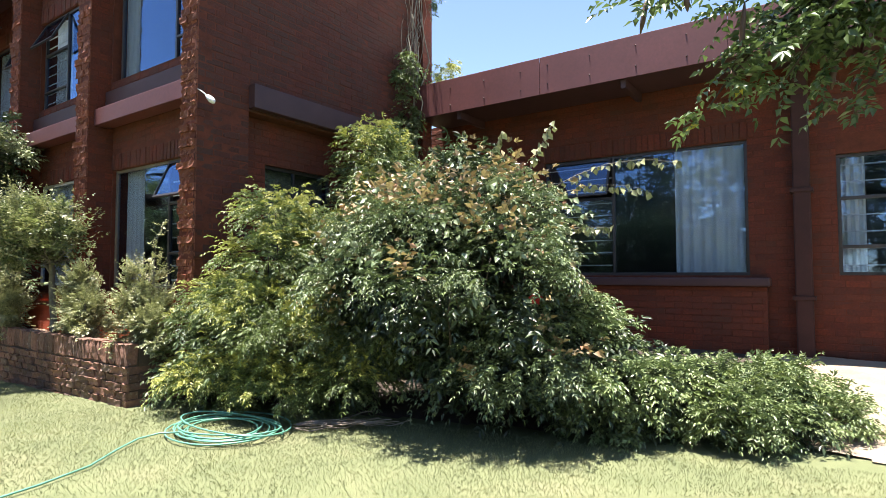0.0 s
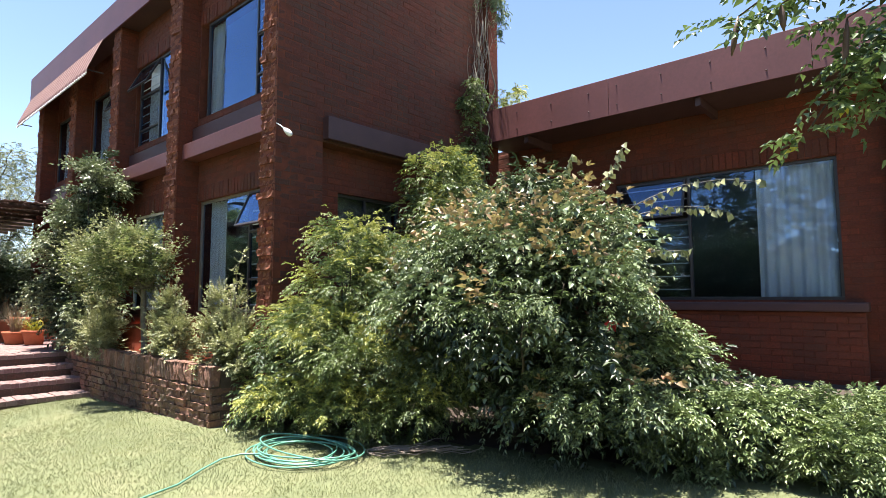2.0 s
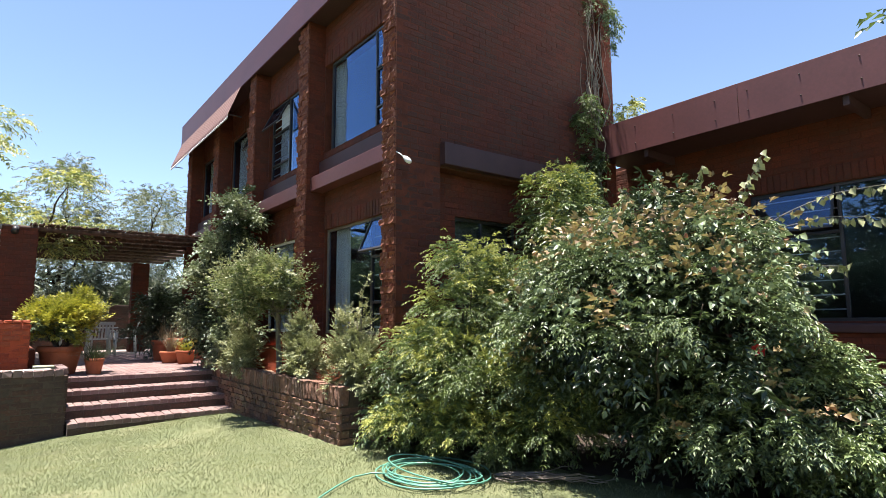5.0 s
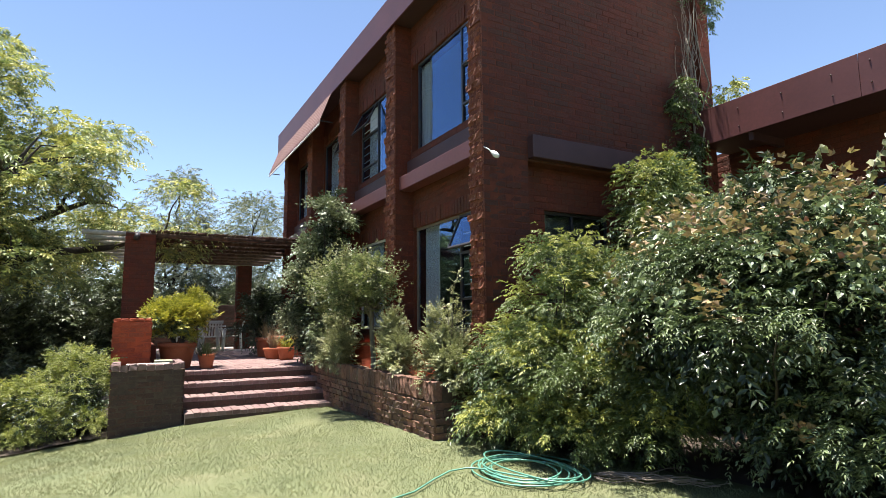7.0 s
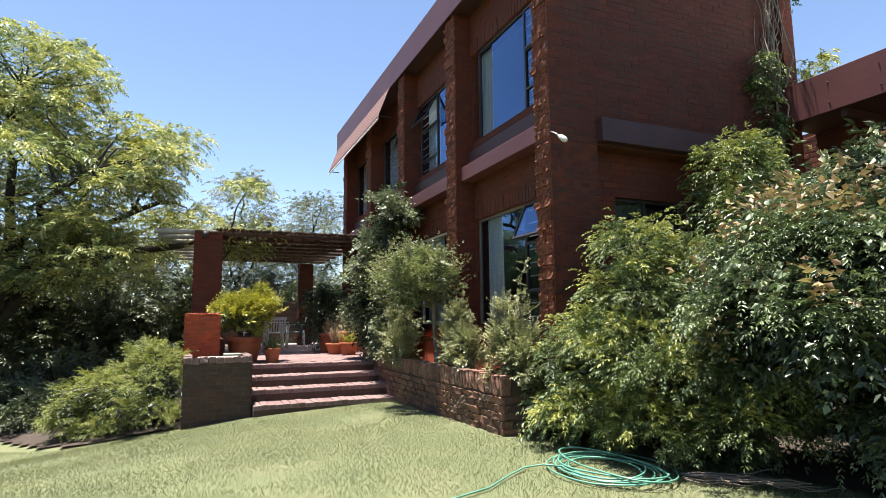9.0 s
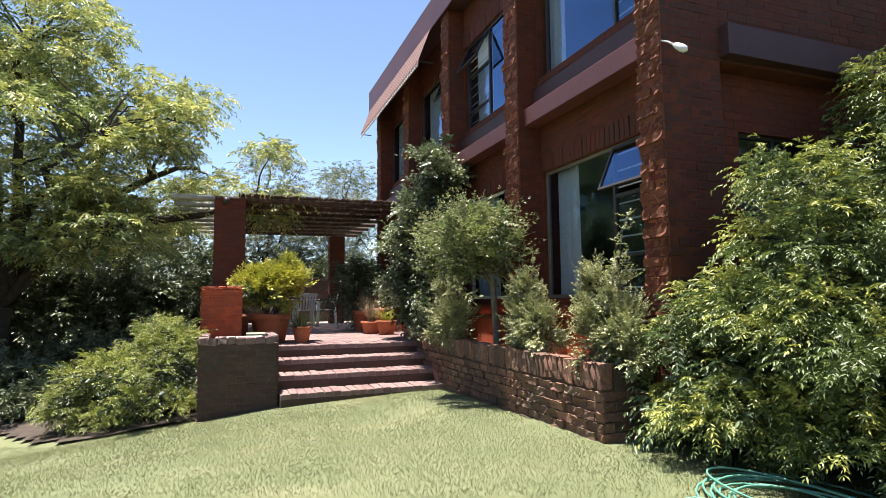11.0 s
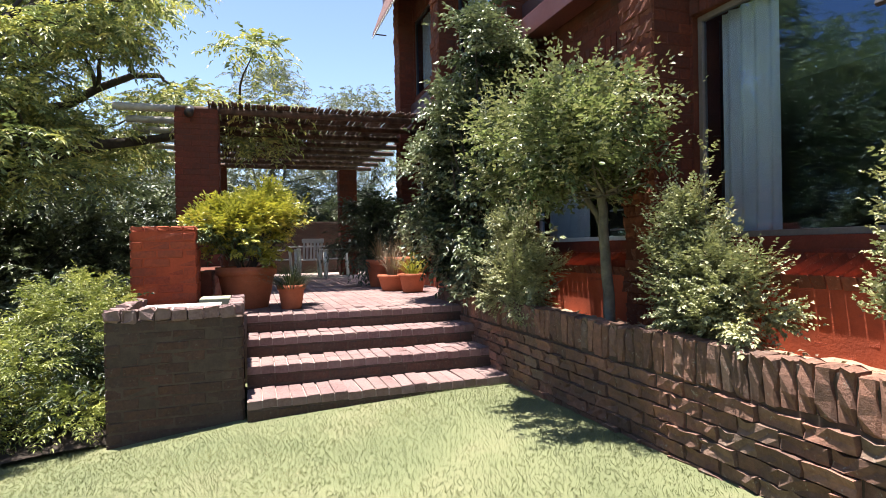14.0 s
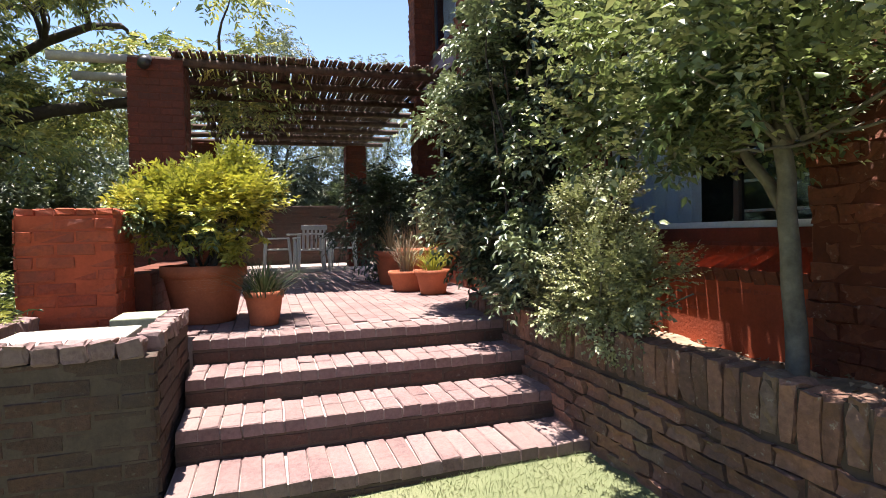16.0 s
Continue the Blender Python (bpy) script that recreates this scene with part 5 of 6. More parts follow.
shrub("nandina_shrub", (-5.1, 6.0, 0.1), "tall yellow-green shrub in the inner corner",
      [(-5.1, 5.9, 2.35, 0.7, 0.75, 1.0), (-5.15, 5.6, 1.4, 0.65, 0.8, 1.1), (-4.75, 5.6, 2.75, 0.6, 0.5, 0.55), (-4.5, 5.5, 2.3, 0.5, 0.5, 0.5)],
      [("inner_foliage", 900, 0.25, 4, 0.08, 0.34, leaf_jasmine, 0.4, 0.25, None),
       ("foliage", 2200, 0.22, 5, 0.065, 0.3, leaf_nandina, 0.55, 0.8, None),
       ("young_growth", 1700, 0.17, 5, 0.055, 0.3, leaf_lime, 0.5, 0.92, 0.2)], 302, floor=0.2, lobe=(30, 0.28))
# the big mixed shrub in the middle
shrub("climber_shrub", (-3.1, 4.6, 0.0), "large dark shrub overgrown by a broad-leaved creeper",
      [(-3.1, 4.45, 1.4, 1.15, 0.95, 0.9), (-3.05, 4.75, 1.85, 0.95, 0.9, 0.72), (-2.75, 4.2, 1.55, 0.85, 0.6, 0.5), (-3.4, 4.2, 1.6, 0.6, 0.55, 0.5), (-2.6, 4.25, 0.95, 0.72, 0.62, 0.55), (-3.65, 4.1, 1.1, 0.55, 0.55, 0.7), (-2.8, 5.0, 1.9, 0.5, 0.55, 0.5), (-3.0, 3.8, 1.25, 0.78, 0.46, 0.36), (-3.4, 3.9, 1.2, 0.5, 0.42, 0.35), (-2.95, 4.75, 0.45, 0.8, 0.5, 0.5), (-2.35, 4.2, 0.5, 0.6, 0.42, 0.45)],
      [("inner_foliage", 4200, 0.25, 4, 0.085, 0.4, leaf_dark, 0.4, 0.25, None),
       ("foliage", 9500, 0.16, 5, 0.044, 0.36, leaf_jasmine, 0.55, 0.86, None),
       ("creeper_leaves", 1700, 0.18, 2, 0.066, 0.72, leaf_broad, 0.7, 0.92, 0.05),
       ("young_growth", 1500, 0.22, 2, 0.075, 0.62, leaf_rust, 0.2, 1.0, 0.4)], 303, stem_count=22, stem_r=0.03, floor=0.12, lobe=(58, 0.36))
# the bank of jasmine towards the path
shrub("jasmine_bush", (-1.6, 5.2, 0.05), "bright green jasmine bush spreading towards the path",
      [(-2.0, 4.75, 0.65, 0.62, 0.7, 0.6), (-1.25, 5.2, 0.3, 0.65, 0.65, 0.34), (-1.5, 4.85, 0.35, 0.6, 0.5, 0.42)],
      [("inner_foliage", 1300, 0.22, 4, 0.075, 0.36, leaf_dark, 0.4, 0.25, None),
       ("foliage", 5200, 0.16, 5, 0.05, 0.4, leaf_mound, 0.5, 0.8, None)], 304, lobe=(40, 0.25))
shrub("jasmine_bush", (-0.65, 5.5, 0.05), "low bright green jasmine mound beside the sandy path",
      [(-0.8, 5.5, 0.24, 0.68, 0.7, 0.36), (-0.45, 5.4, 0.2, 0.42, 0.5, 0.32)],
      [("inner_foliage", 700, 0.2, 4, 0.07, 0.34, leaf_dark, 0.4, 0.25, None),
       ("foliage", 4200, 0.15, 5, 0.046, 0.36, leaf_mound, 0.45, 0.82, None),
       ("young_growth", 700, 0.14, 5, 0.045, 0.26, leaf_nandina, 0.4, 0.97, 0.3)], 305, lobe=(36, 0.2))

# long arching creeper shoots in front of the window
rng = np.random.default_rng(310)
shoots = thing("creeper", (-2.6, 5.2, 1.8), "long arching creeper shoots with heart-shaped pale leaves", "creeper")
lines, lb, la, ln = [], [], [], []
for tip, start, sag in (((-1.2, 5.55, 2.35), (-2.4, 5.2, 2.1), 0.12), ((-1.45, 5.5, 2.1), (-2.4, 5.2, 2.05), 0.1), ((-1.75, 5.3, 1.75), (-2.4, 5.1, 1.7), 0.06), ((-3.25, 5.1, 2.85), (-3.3, 5.0, 2.4), 0.02), ((-3.85, 5.3, 2.8), (-3.6, 5.0, 2.4), 0.02), ((-2.75, 5.0, 2.75), (-2.9, 4.9, 2.3), 0.03), ((-2.2, 5.0, 2.75), (-2.5, 5.0, 2.2), 0.05)):
    p, r = limb(start, tip, 0.006, 0.002, rng, 0.05, 12, sag)
    lines.append((p, r))
    for i in range(2, 13):
        for _ in range(3):
            lb.append(np.array(p[i]) + rng.normal(0, 0.015, 3))
            la.append(np.array([rng.normal(0, 0.4), rng.normal(0, 0.4), -0.8]))
for line in lines:
    part("shoot", tubes_mesh("shoot", [line], bark_grey, 5), None, shoots)
lb, la = np.array(lb), np.array(la)
ln = rng.uniform(0.05, 0.085, len(lb))
part("leaves", leaves_mesh("leaves", lb, la, rng.normal(0, 0.6, lb.shape) + np.array([0, -0.8, 0.4]), ln, ln * 0.8, leaf_small), None, shoots)
flower = thing("hibiscus_flower", (-1.95, 4.15, 1.12), "single red flower on the shrub", "flower")
fb = np.tile(np.array([[-1.96, 4.12, 1.13]]), (6, 1))
fa = np.array([[math.cos(k), -0.5, math.sin(k)] for k in np.arange(6) * 1.047])
part("petals", leaves_mesh("petals", fb, fa, np.tile([[0, -1.0, 0.2]], (6, 1)), np.full(6, 0.07), np.full(6, 0.05), petal_red), None, flower)

# vine in the inner corner
vine_rng = np.random.default_rng(320)
vine = thing("climbing_vine", (EX + 0.15, 7.1, 0.3), "green vine climbing the inner corner of the house", "vine")
vl = [limb((EX + 0.12, 7.0 + 0.1 * k, 0.3), (EX + 0.12, 7.1 + 0.13 * k, 5.2 + 0.4 * k), 0.02, 0.008, vine_rng, 0.12, 12) for k in range(4)]
part("stem", tubes_mesh("stem", vl, bark_grey, 6), None, vine)
for pname, blobs, cnt, mat in (("foliage", [(EX + 0.1, 7.05, 3.9, 0.11, 0.2, 0.8), (EX + 0.14, 7.25, 4.65, 0.16, 0.32, 0.28), (EX + 0.12, 6.8, 3.2, 0.16, 0.32, 0.5)], 1300, leaf_nandina),
                               ("crown_tuft", [(EX + 0.1, 7.45, 6.62, 0.18, 0.33, 0.18), (EX + 0.15, 7.72, 6.3, 0.1, 0.14, 0.35)], 330, leaf_jasmine),
                               ("roof_tuft", [(EX + 0.9, 8.3, 4.55, 0.5, 0.25, 0.16), (EX + 0.3, 7.9, 4.65, 0.26, 0.2, 0.28)], 520, leaf_lime)):
    p, out = shell(blobs, cnt, vine_rng, 0.5)
    part(pname, sprays_mesh(pname, p, out, 0.17, 4, 0.06, 0.4, mat, vine_rng, 0.6), None, vine)
bare = [limb((EX + 0.06 + vine_rng.normal(0, 0.03), 7.35 + vine_rng.normal(0, 0.12), 4.6), (EX + 0.08 + vine_rng.normal(0, 0.06), 7.4 + vine_rng.normal(0, 0.15), 6.3 + vine_rng.normal(0, 0.3)), 0.008, 0.003, vine_rng, 0.2, 12) for _ in range(16)]
for line in bare:
    part("dry_tendril", tubes_mesh("dry_tendril", [line], pole_wood, 5), None, vine)

# planter shrubs with tiny leaves
for k, (x, y, h, w, lab) in enumerate([(-6.2, 3.25, 0.85, 0.42, "bushy small-leaved shrub in the planter by the house corner"), (-7.6, 3.22, 0.85, 0.42, "small-leaved shrub in the brick planter"), (-9.62, 3.02, 0.92, 0.48, "small-leaved shrub leaning over the planter wall"), (-10.2, 3.15, 0.5, 0.3, "low small-leaved shrub at the planter wall")]):
    base = 0.5
    blobs = [(x, y, base + h * 0.4, w, 0.22, h * 0.42), (x + 0.1, y - 0.05, base + h * 0.28, w * 0.85, 0.2, h * 0.3), (x - 0.06, y, base + h * 0.75, w * 0.45, 0.16, h * 0.35)]
    s = shrub("planter_shrub", (x, y, base), lab, blobs,
              [("foliage", 1450, 0.13, 6, 0.028, 0.72, leaf_small, 0.1, 0.3, None), ("tip_growth", 600, 0.16, 7, 0.026, 0.72, leaf_small, -0.2, 0.9, 0.1)], 330 + k, bark_grey, 26, 0.008, floor=base)
    if k < 3:
        r2 = np.random.default_rng(360 + k)
        lines, pts, outs = [], [], []
        for sx, sh in (((0.2, 1.35), (0.0, 1.0)) if k == 0 else ((0.0, 1.15), (0.15, 0.8))):
            p, r = limb((x, y, base), (x + sx, y + 0.05, base + sh), 0.008, 0.002, r2, 0.08, 12)
            lines.append((p, r))
            for q in p[3:]:
                for _ in range(5):
                    pts.append(np.array(q))
                    outs.append(r2.normal(0, 1, 3) + np.array([0, 0, 0.5]))
        part("long_shoot", tubes_mesh("long_shoot", lines, bark_grey, 5), None, s)
        part("shoot_leaves", sprays_mesh("shoot_leaves", np.array(pts), np.array(outs), 0.08, 4, 0.026, 0.72, leaf_small, r2, 0.0), None, s)

# the small round-headed tree in the planter
shrub("standard_tree", (-8.55, 3.25, 0.5), "small round-headed tree with a bare grey trunk in the planter",
      [(-8.65, 3.05, 1.82, 0.55, 0.55, 0.38), (-8.25, 3.1, 2.0, 0.36, 0.42, 0.24), (-9.05, 3.05, 2.0, 0.4, 0.42, 0.28), (-8.55, 3.05, 2.12, 0.36, 0.4, 0.24), (-8.8, 2.9, 1.62, 0.42, 0.42, 0.26), (-9.12, 3.0, 1.82, 0.34, 0.4, 0.26), (-8.4, 2.85, 1.72, 0.36, 0.36, 0.26)],
      [("inner_foliage", 420, 0.18, 4, 0.06, 0.5, leaf_jasmine, 0.2, 0.2, None),
       ("foliage", 1450, 0.16, 4, 0.045, 0.6, leaf_round, 0.05, 0.7, None),
       ("young_growth", 620, 0.32, 5, 0.042, 0.6, leaf_small, -0.1, 1.0, None)], 370, bark_grey, 16, 0.012, "tree", 1.15, 1.0, (46, 0.22))
st = bpy.data.objects["standard_tree"]
r3 = np.random.default_rng(371)
part("trunk", tubes_mesh("trunk", [limb((-8.54, 3.25, 0.45), (-8.58, 3.22, 1.65), 0.045, 0.032, r3, 0.05, 8), limb((-8.56, 3.24, 1.15), (-8.9, 3.2, 1.75), 0.03, 0.015, r3, 0.1, 6)], bark_grey, 10), None, st)

# the tall climber against the front of the house
shrub("climbing_shrub", (-10.9, 3.2, 0.5), "tall silvery-leaved climber covering the house front",
      [(-10.95, 3.15, 1.3, 0.75, 0.5, 0.9), (-11.0, 3.15, 2.2, 0.75, 0.5, 0.8), (-10.75, 3.25, 3.1, 0.45, 0.4, 0.75), (-11.4, 3.0, 1.5, 0.6, 0.5, 0.9), (-10.45, 3.2, 1.0, 0.4, 0.34, 0.5)],
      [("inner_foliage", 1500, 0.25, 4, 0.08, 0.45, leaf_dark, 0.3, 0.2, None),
       ("foliage", 4200, 0.19, 3, 0.072, 0.5, leaf_silver, 0.3, 0.8, None)], 380, bark, 20, 0.03, "shrub", 0.6, lobe=(44, 0.27))
shrub("pot_plant", (-14.6, 2.9, TERR), "dark leafy plant in the shade of the pergola",
      [(-14.8, 2.8, 1.5, 0.6, 0.5, 0.7)], [("foliage", 900, 0.25, 4, 0.1, 0.25, leaf_dark, 0.4, 0.3, None)], 385, bark, 12, 0.015, "shrub", TERR)

# golden shrub in the large pot
shrub("golden_shrub", (-11.75, 0.7, TERR + 0.35), "golden-yellow leafy shrub in a terracotta pot",
      [(-11.75, 0.7, 1.36, 0.4, 0.42, 0.33), (-11.75, 0.98, 1.4, 0.28, 0.28, 0.28), (-11.75, 0.4, 1.32, 0.28, 0.26, 0.24)],
      [("inner_foliage", 500, 0.18, 4, 0.07, 0.42, leaf_jasmine, 0.1, 0.2, None),
       ("foliage", 1500, 0.14, 5, 0.062, 0.48, leaf_yellow, -0.35, 0.75, 0.0), ("side_foliage", 600, 0.14, 5, 0.06, 0.48, leaf_yellow, -0.2, 0.7, None)], 390, bark, 14, 0.014, "shrub", 0.95)

# low bush left of the pedestal
shrub("low_bush", (-10.2, -1.2, -0.5), "low spreading yellow-green bush beside the brick pier",
      [(-10.4, -0.75, 0.15, 0.65, 0.5, 0.55), (-10.5, -1.25, 0.0, 0.65, 0.6, 0.5), (-11.2, -0.85, 0.4, 0.7, 0.6, 0.55), (-10.6, -1.65, -0.2, 0.5, 0.5, 0.4)],
      [("inner_foliage", 1100, 0.2, 4, 0.07, 0.3, leaf_dark, 0.4, 0.2, None),
       ("foliage", 4200, 0.15, 5, 0.045, 0.3, leaf_olive, 0.4, 0.8, None),
       ("young_growth", 1000, 0.16, 5, 0.045, 0.24, leaf_lime, 0.3, 0.95, 0.2)], 395, floor=-0.6, lobe=(40, 0.24))


for x, y, s in ((-12.6, -2.3, 0.7), (-13.8, -3.6, 0.9), (-15.2, -4.6, 1.0), (-14.4, -2.0, 0.9), (-16.5, -3.0, 1.1), (-12.4, -3.6, 0.6)):
    shrub("undergrowth_shrub", (x, y, float(ground_z(x, y))), "dark low undergrowth in the shade of the tree", [(x, y, s * 0.3 - 0.6, s, s, s * 0.75)],
          [("foliage", 900, 0.26, 4, 0.11, 0.42, leaf_hedge, 0.4, 0.4, None)], 398 + int(-x * 10), bark, 10, 0.012, "shrub", -0.8)


def tree(name, place, label, limbs, blobs, layers, seed, r0=0.3, mat=bark):
    """A tree: tapered trunk and limbs, twigs into the crown, layered sprays."""
    rng = np.random.default_rng(seed)
    t = thing(name, place, label, "tree")
    base = np.array(place, float)
    fork = base + np.array(limbs[0])
    part("trunk", tubes_mesh("trunk", [limb(base - np.array([0, 0, 0.2]), fork, r0, r0 * 0.75, rng, 0.08, 7)], mat, 12), None, t)
    for q in limbs[1:]:
        end = base + np.array(q)
        p, r = limb(fork, end, r0 * 0.5, r0 * 0.12, rng, 0.14, 9, 0.06)
        lines = [(p, r)]
        for _ in range(7):
            i = int(rng.integers(3, 9))
            b = np.array(p[i])
            lines.append(limb(b, b + rng.normal(0, 1, 3) * np.array([1, 1, 0.7]) * 1.1 + np.array([0, 0, 0.5]), r[i] * 0.5, 0.01, rng, 0.15, 6))
        part("limb", tubes_mesh("limb", lines, mat, 7), None, t)
    world_blobs = [(base[0] + b[0], base[1] + b[1], base[2] + b[2], *b[3:]) for b in blobs]
    for pname, count, spray, pairs, leaf, wide, lm, droop, inner, top in layers:
        p, out = shell(world_blobs, count, rng, inner, 0.22, top=top)
        part(pname, sprays_mesh(pname, p, out + np.array([0, 0, 0.2]), spray, pairs, leaf, wide, lm, rng, droop, spread=0.5), None, t)
    return t


def feathery_tree(place, label, dome, seed):
    """A spreading tree: forked dark limbs that run out to many flat pads of fern-like fronds, lime where young, with gaps between."""
    rng = np.random.default_rng(seed)
    t = thing("feathery_tree", place, label, "tree")
    base = np.array(place, float)
    blobs = [(base[0] + q[0], base[1] + q[1], base[2] + q[2], *q[3:]) for q in dome]
    pads, out = shell(blobs, 185, rng, 0.82, 0.2, clump=1)
    inner, _ = shell(blobs, 40, rng, 0.3, 0.2, clump=1)
    inner[:, 2] -= 0.35
    part("trunk", tubes_mesh("trunk", [limb(base - np.array([0, 0, 0.2]), base + np.array([0.3, 0.3, 1.7]), 0.36, 0.27, rng, 0.08, 7)], bark, 12), None, t)
    fork = base + np.array([0.3, 0.3, 1.7])
    mains = []
    for q in dome:
        end = base + np.array(q[:3]) + np.array([0, 0, -0.2])
        p, r = limb(fork, end, 0.14, 0.045, rng, 0.2, 9, 0.1)
        part("limb", tubes_mesh("limb", [(p, r)], bark, 8), None, t)
        mains += [(np.array(a), b) for a, b in zip(p[3:], r[3:])]
    joints = np.array([m[0] for m in mains])
    twigs = []
    for q in np.concatenate([pads, inner]):
        gap = np.linalg.norm(joints - q, axis=1) + 0.8 * np.maximum(0, joints[:, 2] - q[2])
        i = int(gap.argmin())
        twigs.append(limb(joints[i], q, min(0.045, mains[i][1] * 0.7), 0.008, rng, 0.2, 6, 0.08))
    tagged(part("branchwork", tubes_mesh("branchwork", twigs, bark, 6), None, t), kind="stuff")
    for pname, centres, each, mat, spread_r in (("shaded_fronds", inner, 24, leaf_tree, 0.7), ("fronds", pads, 36, leaf_tree, 0.6), ("lime_fronds", pads, 32, leaf_tree_lime, 0.58)):
        if pname == "lime_fronds":
            high = base[2] + 1.8 + rng.normal(0, 0.9, len(centres))
            centres = centres[centres[:, 2] > high]
        size = spread_r * rng.uniform(0.6, 1.25, len(centres))
        which = np.repeat(np.arange(len(centres)), each)
        a, r = rng.uniform(0, 6.283, len(which)), rng.uniform(0, 1, len(which)) ** 0.6
        flat = np.stack([np.cos(a), np.sin(a), np.zeros(len(a))], 1)
        lift = 0.16 * (1 - r * r) + (0.07 if pname == "lime_fronds" else 0.0) + rng.normal(0, 0.06, len(a))
        p = centres[which] + flat * (r * size[which])[:, None] + np.stack([0 * a, 0 * a, lift], 1)
        way = flat + rng.normal(0, 0.45, p.shape) + np.array([0, 0, 0.25])
        part(pname, sprays_mesh(pname, p, way, 0.4, 6, 0.115, 0.34, mat, rng, 0.35, 60, 0.35), None, t)
    return t


big = [(0, 0, 6.0, 2.2, 2.2, 1.3), (2.0, 2.2, 5.2, 1.7, 1.8, 1.0), (1.0, -2.2, 6.4, 2.0, 2.0, 1.3), (2.6, 0.2, 4.3, 1.6, 1.7, 0.9), (-1.5, 2.5, 6.2, 2.0, 2.0, 1.2), (0.5, 4.0, 5.0, 1.6, 1.5, 1.0), (0, 0.5, 7.6, 2.0, 2.0, 1.0), (2.5, -2.2, 4.0, 1.8, 1.9, 1.0), (1.2, 2.4, 3.2, 1.5, 1.4, 0.7), (3.2, -1.0, 2.6, 1.4, 1.5, 0.7), (0.8, 5.2, 4.2, 1.3, 1.1, 0.8), (2.2, -4.0, 5.4, 1.8, 1.8, 1.2), (2.6, -3.4, 2.4, 1.5, 1.6, 0.8)]
big += [(1.0, 0.5, 3.4, 1.6, 1.8, 0.8), (-0.5, -3.0, 3.6, 1.8, 1.8, 0.9), (-1.0, 2.6, 4.0, 1.7, 1.7, 0.9)]
feathery_tree((-16.4, -4.7, -0.6), "large spreading feathery tree with yellow-green flush", big, 401)
for k, (x, y, h, w, lab) in enumerate([(-24.5, 1.4, 8.2, 1.7, "slender silvery tree behind the terrace"), (-25.5, 4.4, 7.8, 2.0, "pale rounded tree behind the terrace"), (-26, -2.0, 7.0, 2.4, "grey-green tree behind the garden"), (-24, -6.5, 4.5, 2.4, "dark leafy tree at the garden's edge"), (-23.5, -5.0, 5.6, 2.6, "tall dark tree behind the feathery tree"), (-24.5, -9.0, 6.0, 2.8, "tall dark tree behind the lawn"), (-24.0, 3.0, 3.6, 1.9, "dense dark tree behind the screen wall"), (-23.5, -0.2, 3.4, 1.8, "dense dark tree behind the pergola"), (-21.5, -10, 5, 2.8, "dark tree at the far end of the garden"), (-14, -13, 6, 3.2, "broad tree at the side of the garden")]):
    blobs = [(0, 0, h * 0.75, w * 0.7, w * 0.7, h * 0.24), (0.3, w * 0.45, h * 0.5, w * 0.7, w * 0.75, h * 0.25), (0.2, -w * 0.5, h * 0.45, w * 0.75, w * 0.7, h * 0.26), (0.5, 0.1, h * 0.25, w * 0.8, w * 0.9, h * 0.22)]
    tree("garden_tree", (x, y, -0.6), lab, [(0, 0, h * 0.3), (0.3, w * 0.4, h * 0.6), (0.2, -w * 0.4, h * 0.55), (0, 0, h * 0.85)], blobs,
         [("foliage", 4200, 0.38, 6, 0.11, 0.28, leaf_pale_far, 0.5, 0.45, None)] if k < 3 else [("foliage", 2900, 0.42, 6, 0.14, 0.3, leaf_far if k not in (3, 8) else leaf_dark, 0.4, 0.3, None)], 410 + k, 0.16)

# dense dark wood that closes the distance
rw = np.random.default_rng(470)
woods = []
for k in range(34):
    a = radians(100 + k * 4.6)
    d = 27.0 + rw.uniform(-1.5, 3.0)
    woods.append((d * math.cos(a) - 3.0, d * math.sin(a), rw.uniform(0.8, 2.2), 2.2, 2.2, rw.uniform(2.2, 3.4)))
wood = structure("woodland", tubes_mesh("woodland", [limb((q[0], q[1], -0.8), (q[0], q[1], q[2] + 1.0), 0.12, 0.04, rw, 0.1, 5) for q in woods], bark, 6), None, "dark dense wood around the garden", "woods")
wood["kind"] = "stuff"
p, out = shell(woods, 9000, rw, 0.3)
tagged(part("foliage", sprays_mesh("foliage", p, out, 0.6, 5, 0.24, 0.4, leaf_far, rw, 0.4), None, wood), kind="stuff")

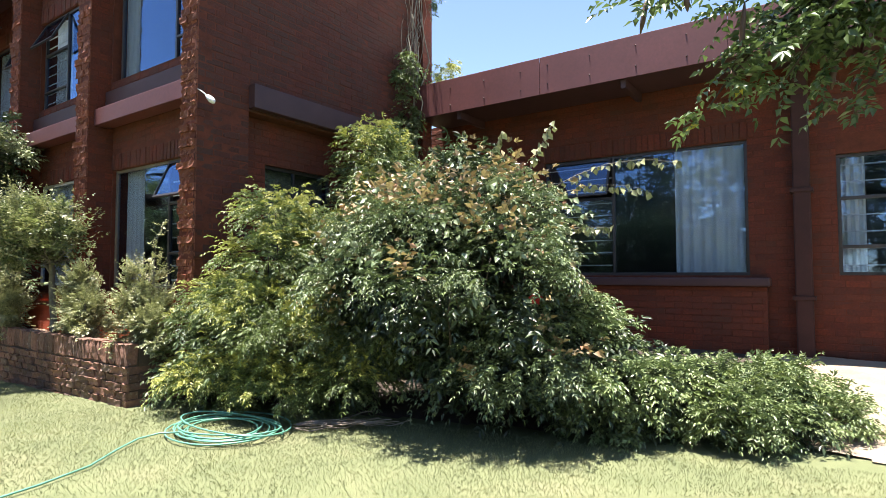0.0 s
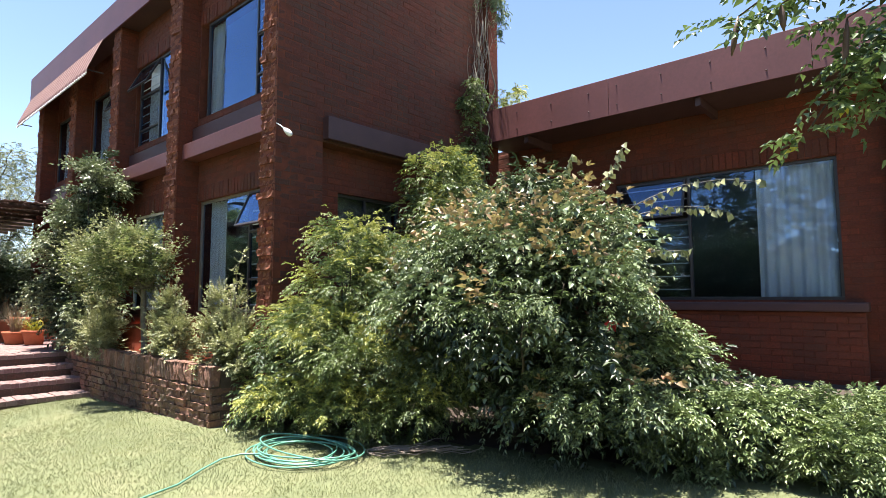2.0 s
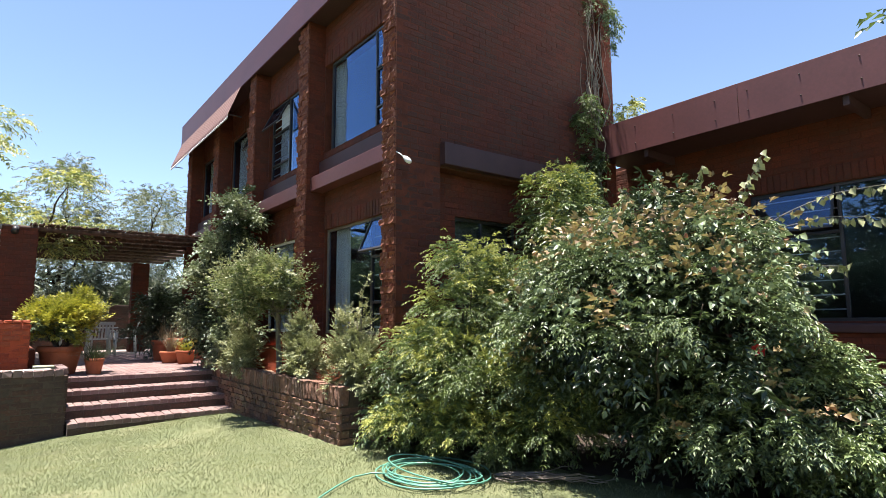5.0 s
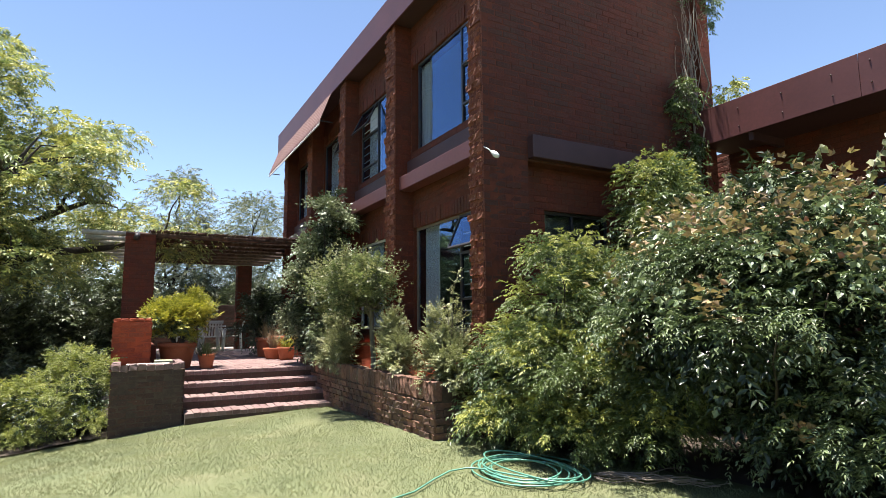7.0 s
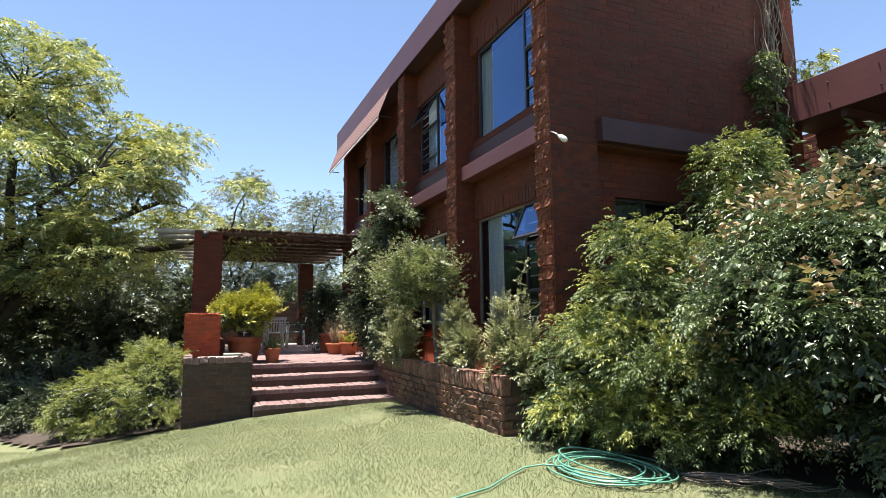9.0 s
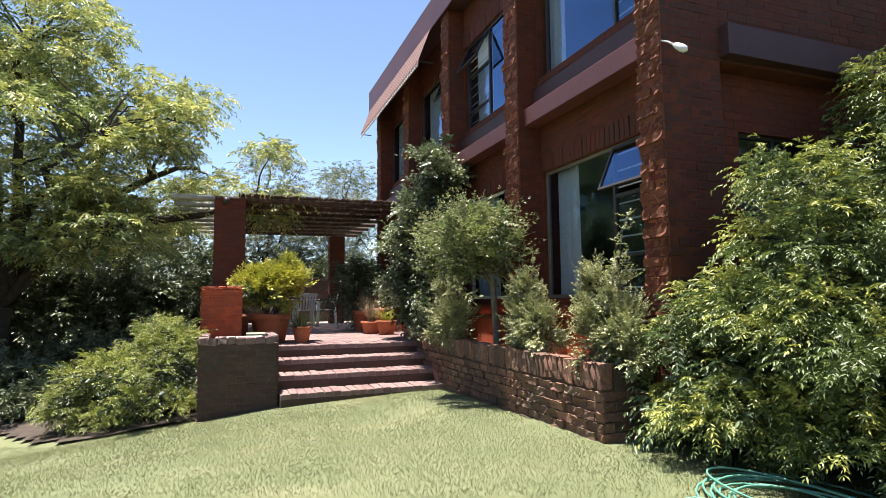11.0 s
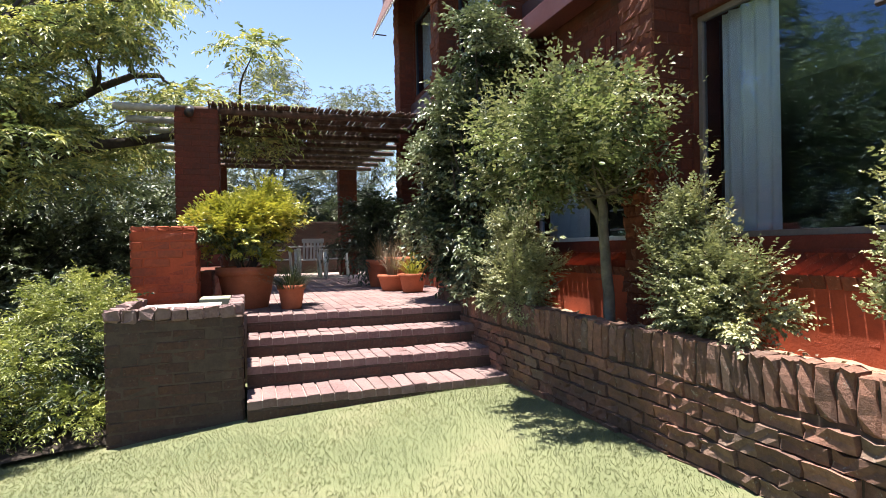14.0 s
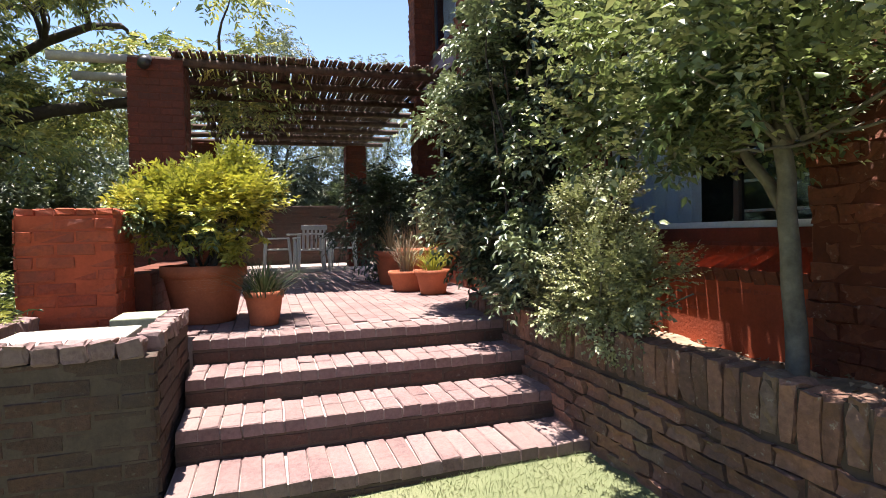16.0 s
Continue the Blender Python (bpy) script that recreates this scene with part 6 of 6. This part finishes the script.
# hedge closing the garden's far side, and trees behind the camera that the windows mirror
hedge = [(-20.0 - 0.25 * k, -0.6 - 1.5 * k, 0.8, 1.2, 1.3, 2.5) for k in range(8)] + [(-23.2, 0.5 + 1.3 * k, 1.2, 1.0, 1.1, 1.6) for k in range(4)]
shrub("hedge", (-21, -5, -0.6), "dark shaded hedge below the trees", hedge,
      [("foliage", 11000, 0.42, 5, 0.17, 0.45, leaf_hedge, 0.3, 0.4, None)], 430, bark, 40, 0.02, "hedge", -0.6)
for k, (x, y, h, w) in enumerate([(-9, -16, 9, 4.2), (-3, -18, 11, 5.0), (4, -16, 10, 4.8), (11, -14, 9, 4.4), (14, -4, 8, 4)]):
    blobs = [(0, 0, h * 0.75, w * 0.8, w * 0.7, h * 0.24), (w * 0.4, 0.2, h * 0.5, w * 0.8, w * 0.7, h * 0.28), (-w * 0.5, 0, h * 0.45, w * 0.8, w * 0.7, h * 0.28), (0, 0.3, h * 0.22, w * 1.0, w * 0.7, h * 0.2)]
    tree("garden_tree", (x, y, -0.3), "leafy tree along the garden boundary", [(0, 0, h * 0.3), (w * 0.4, 0.2, h * 0.6), (-w * 0.4, 0, h * 0.55), (0, 0, h * 0.85)], blobs,
         [("foliage", 2200, 0.7, 5, 0.26, 0.4, leaf_far, 0.4, 0.3, None)], 440 + k, 0.2)

# the branch overhead, close to the eye
ro = np.random.default_rng(450)
over = thing("overhanging_branch", (1.5, 2.4, 0.0), "slender tree with pinnate leaves and brown pods hanging overhead", "tree")
FORK = (0.45, 1.95, 2.45)
TIPS = [(-0.4, 1.54, 2.06), (-0.28, 1.67, 1.76), (-0.22, 1.69, 1.87), (-0.12, 1.72, 1.97), (-0.1, 1.72, 1.82), (-0.03, 1.81, 2.02), (0.01, 1.81, 1.88), (0.06, 1.84, 1.78), (-0.18, 1.64, 2.02), (-0.3, 1.52, 2.05), (-0.05, 1.64, 1.9)]
arms = [limb((FORK[0] - 0.06 * (k % 4), FORK[1] - 0.02 * (k % 4), FORK[2] - 0.07 * (k % 4)), tip, 0.009, 0.002, ro, 0.12, 10, 0.05) for k, tip in enumerate(TIPS)]
trunk_line = limb((1.5, 2.4, -0.1), FORK, 0.045, 0.018, ro, 0.08, 10)
part("trunk", tubes_mesh("trunk", [trunk_line], bark, 10), None, over)
for p, r in arms:
    part("limb", tubes_mesh("limb", [(p, r)], bark, 7), None, over)
pts, outs = [], []
for p, r in arms:
    for q in p[4:]:
        for _ in range(5):
            pts.append(np.array(q))
            outs.append(ro.normal(0, 1, 3) * np.array([1, 1, 0.5]) + np.array([-0.35, -0.2, -0.3]))
part("leaves", sprays_mesh("leaves", np.array(pts), np.array(outs), 0.13, 6, 0.034, 0.48, leaf_over, ro, 0.25, 65), None, over)
for q, d in (((-0.3, 1.66, 1.72), (-1, -0.2, -0.35)), ((-0.2, 1.66, 1.82), (0.2, 0, -1)), ((-0.21, 1.67, 1.78), (0.3, 0, 1))):
    part("yellow_leaf", leaves_mesh("yellow_leaf", np.array([q]), np.array([d], float), np.array([[0, -1.0, 0.3]]), np.array([0.038]), np.array([0.015]), leaf_yellowed), None, over)
for k, ln, dx in ((0, 0.1, -0.02), (9, 0.07, 0.004), (8, 0.13, -0.012), (3, 0.09, -0.004), (6, 0.08, -0.01), (7, 0.07, -0.01), (2, 0.07, 0.006)):
    x, y, z = TIPS[k]
    v, f = tube([(x, y, z), (x + dx * 0.3, y, z - ln * 0.3), (x + dx * 0.7, y, z - ln * 0.7), (x + dx, y, z - ln)], [0.002, 0.007, 0.0075, 0.002], 7)
    part("pod", mesh_from("pod", v, f, pod_brown, True), None, over)

# ---- lawn blades and litter ----
rg = np.random.default_rng(500)
n = 350000
gx2 = -10.5 + 12.0 * rg.uniform(0, 1, n)
gy2 = -3.8 + 8.6 * rg.uniform(0, 1, n)
ok = ~((gx2 < -9.62) & (gy2 > -0.3)) & ~((gy2 > PLY - 0.03) & (gx2 < -5.8)) & ~((gy2 > 3.6 + 0.22 * (gx2 + 5)) & (gx2 >= -5.8)) & ~((gx2 < -9.8 - np.maximum(0.0, -1.9 - gy2)) & (gy2 < -0.3))
gx2, gy2 = gx2[ok], gy2[ok]
gb = np.stack([gx2, gy2, ground_z(gx2, gy2) - 0.012], 1)
n = len(gb)
ga = rg.normal(0, 0.6, (n, 3)) * np.array([1, 1, 0.3]) + np.array([0, 0, 0.85])
gl = rg.uniform(0.016, 0.032, n)
lawn_blades = structure("lawn_grass", leaves_mesh("lawn_grass", gb, ga, rg.normal(0, 1, (n, 3)), gl, gl * 0.07 + 0.001, grass_blade, 0.1, 0.2), None, "short mown grass blades of the lawn", "grass")
lawn_blades["kind"] = "stuff"
n = 420
lp = np.stack([rg.uniform(-9.6, -5.95, n), rg.uniform(PLY + 0.12, FY, n), np.full(n, 0.53)], 1)
litter_ob = structure("leaf_litter", leaves_mesh("leaf_litter", lp, rg.normal(0, 1, (n, 3)) * np.array([1, 1, 0.25]), rg.normal(0, 0.3, (n, 3)) + np.array([0, 0, 1.0]), rg.uniform(0.025, 0.05, n), rg.uniform(0.015, 0.028, n), litter), None, "dry fallen leaves on the planter soil", "leaf litter")
litter_ob["kind"] = "stuff"
twigs = thing("twig_pile", (-3.55, 3.5, 0.0), "small heap of cut twigs beside the hose", "twigs")
for _ in range(14):
    part("twig", tubes_mesh("twig", [limb((-3.85 + rg.normal(0, 0.06), 3.35 + rg.normal(0, 0.06), 0.02), (-3.2 + rg.normal(0, 0.15), 3.75 + rg.normal(0, 0.1), 0.04 + abs(rg.normal(0, 0.03))), 0.007, 0.003, rg, 0.12, 6)], pole_wood, 5), None, twigs)
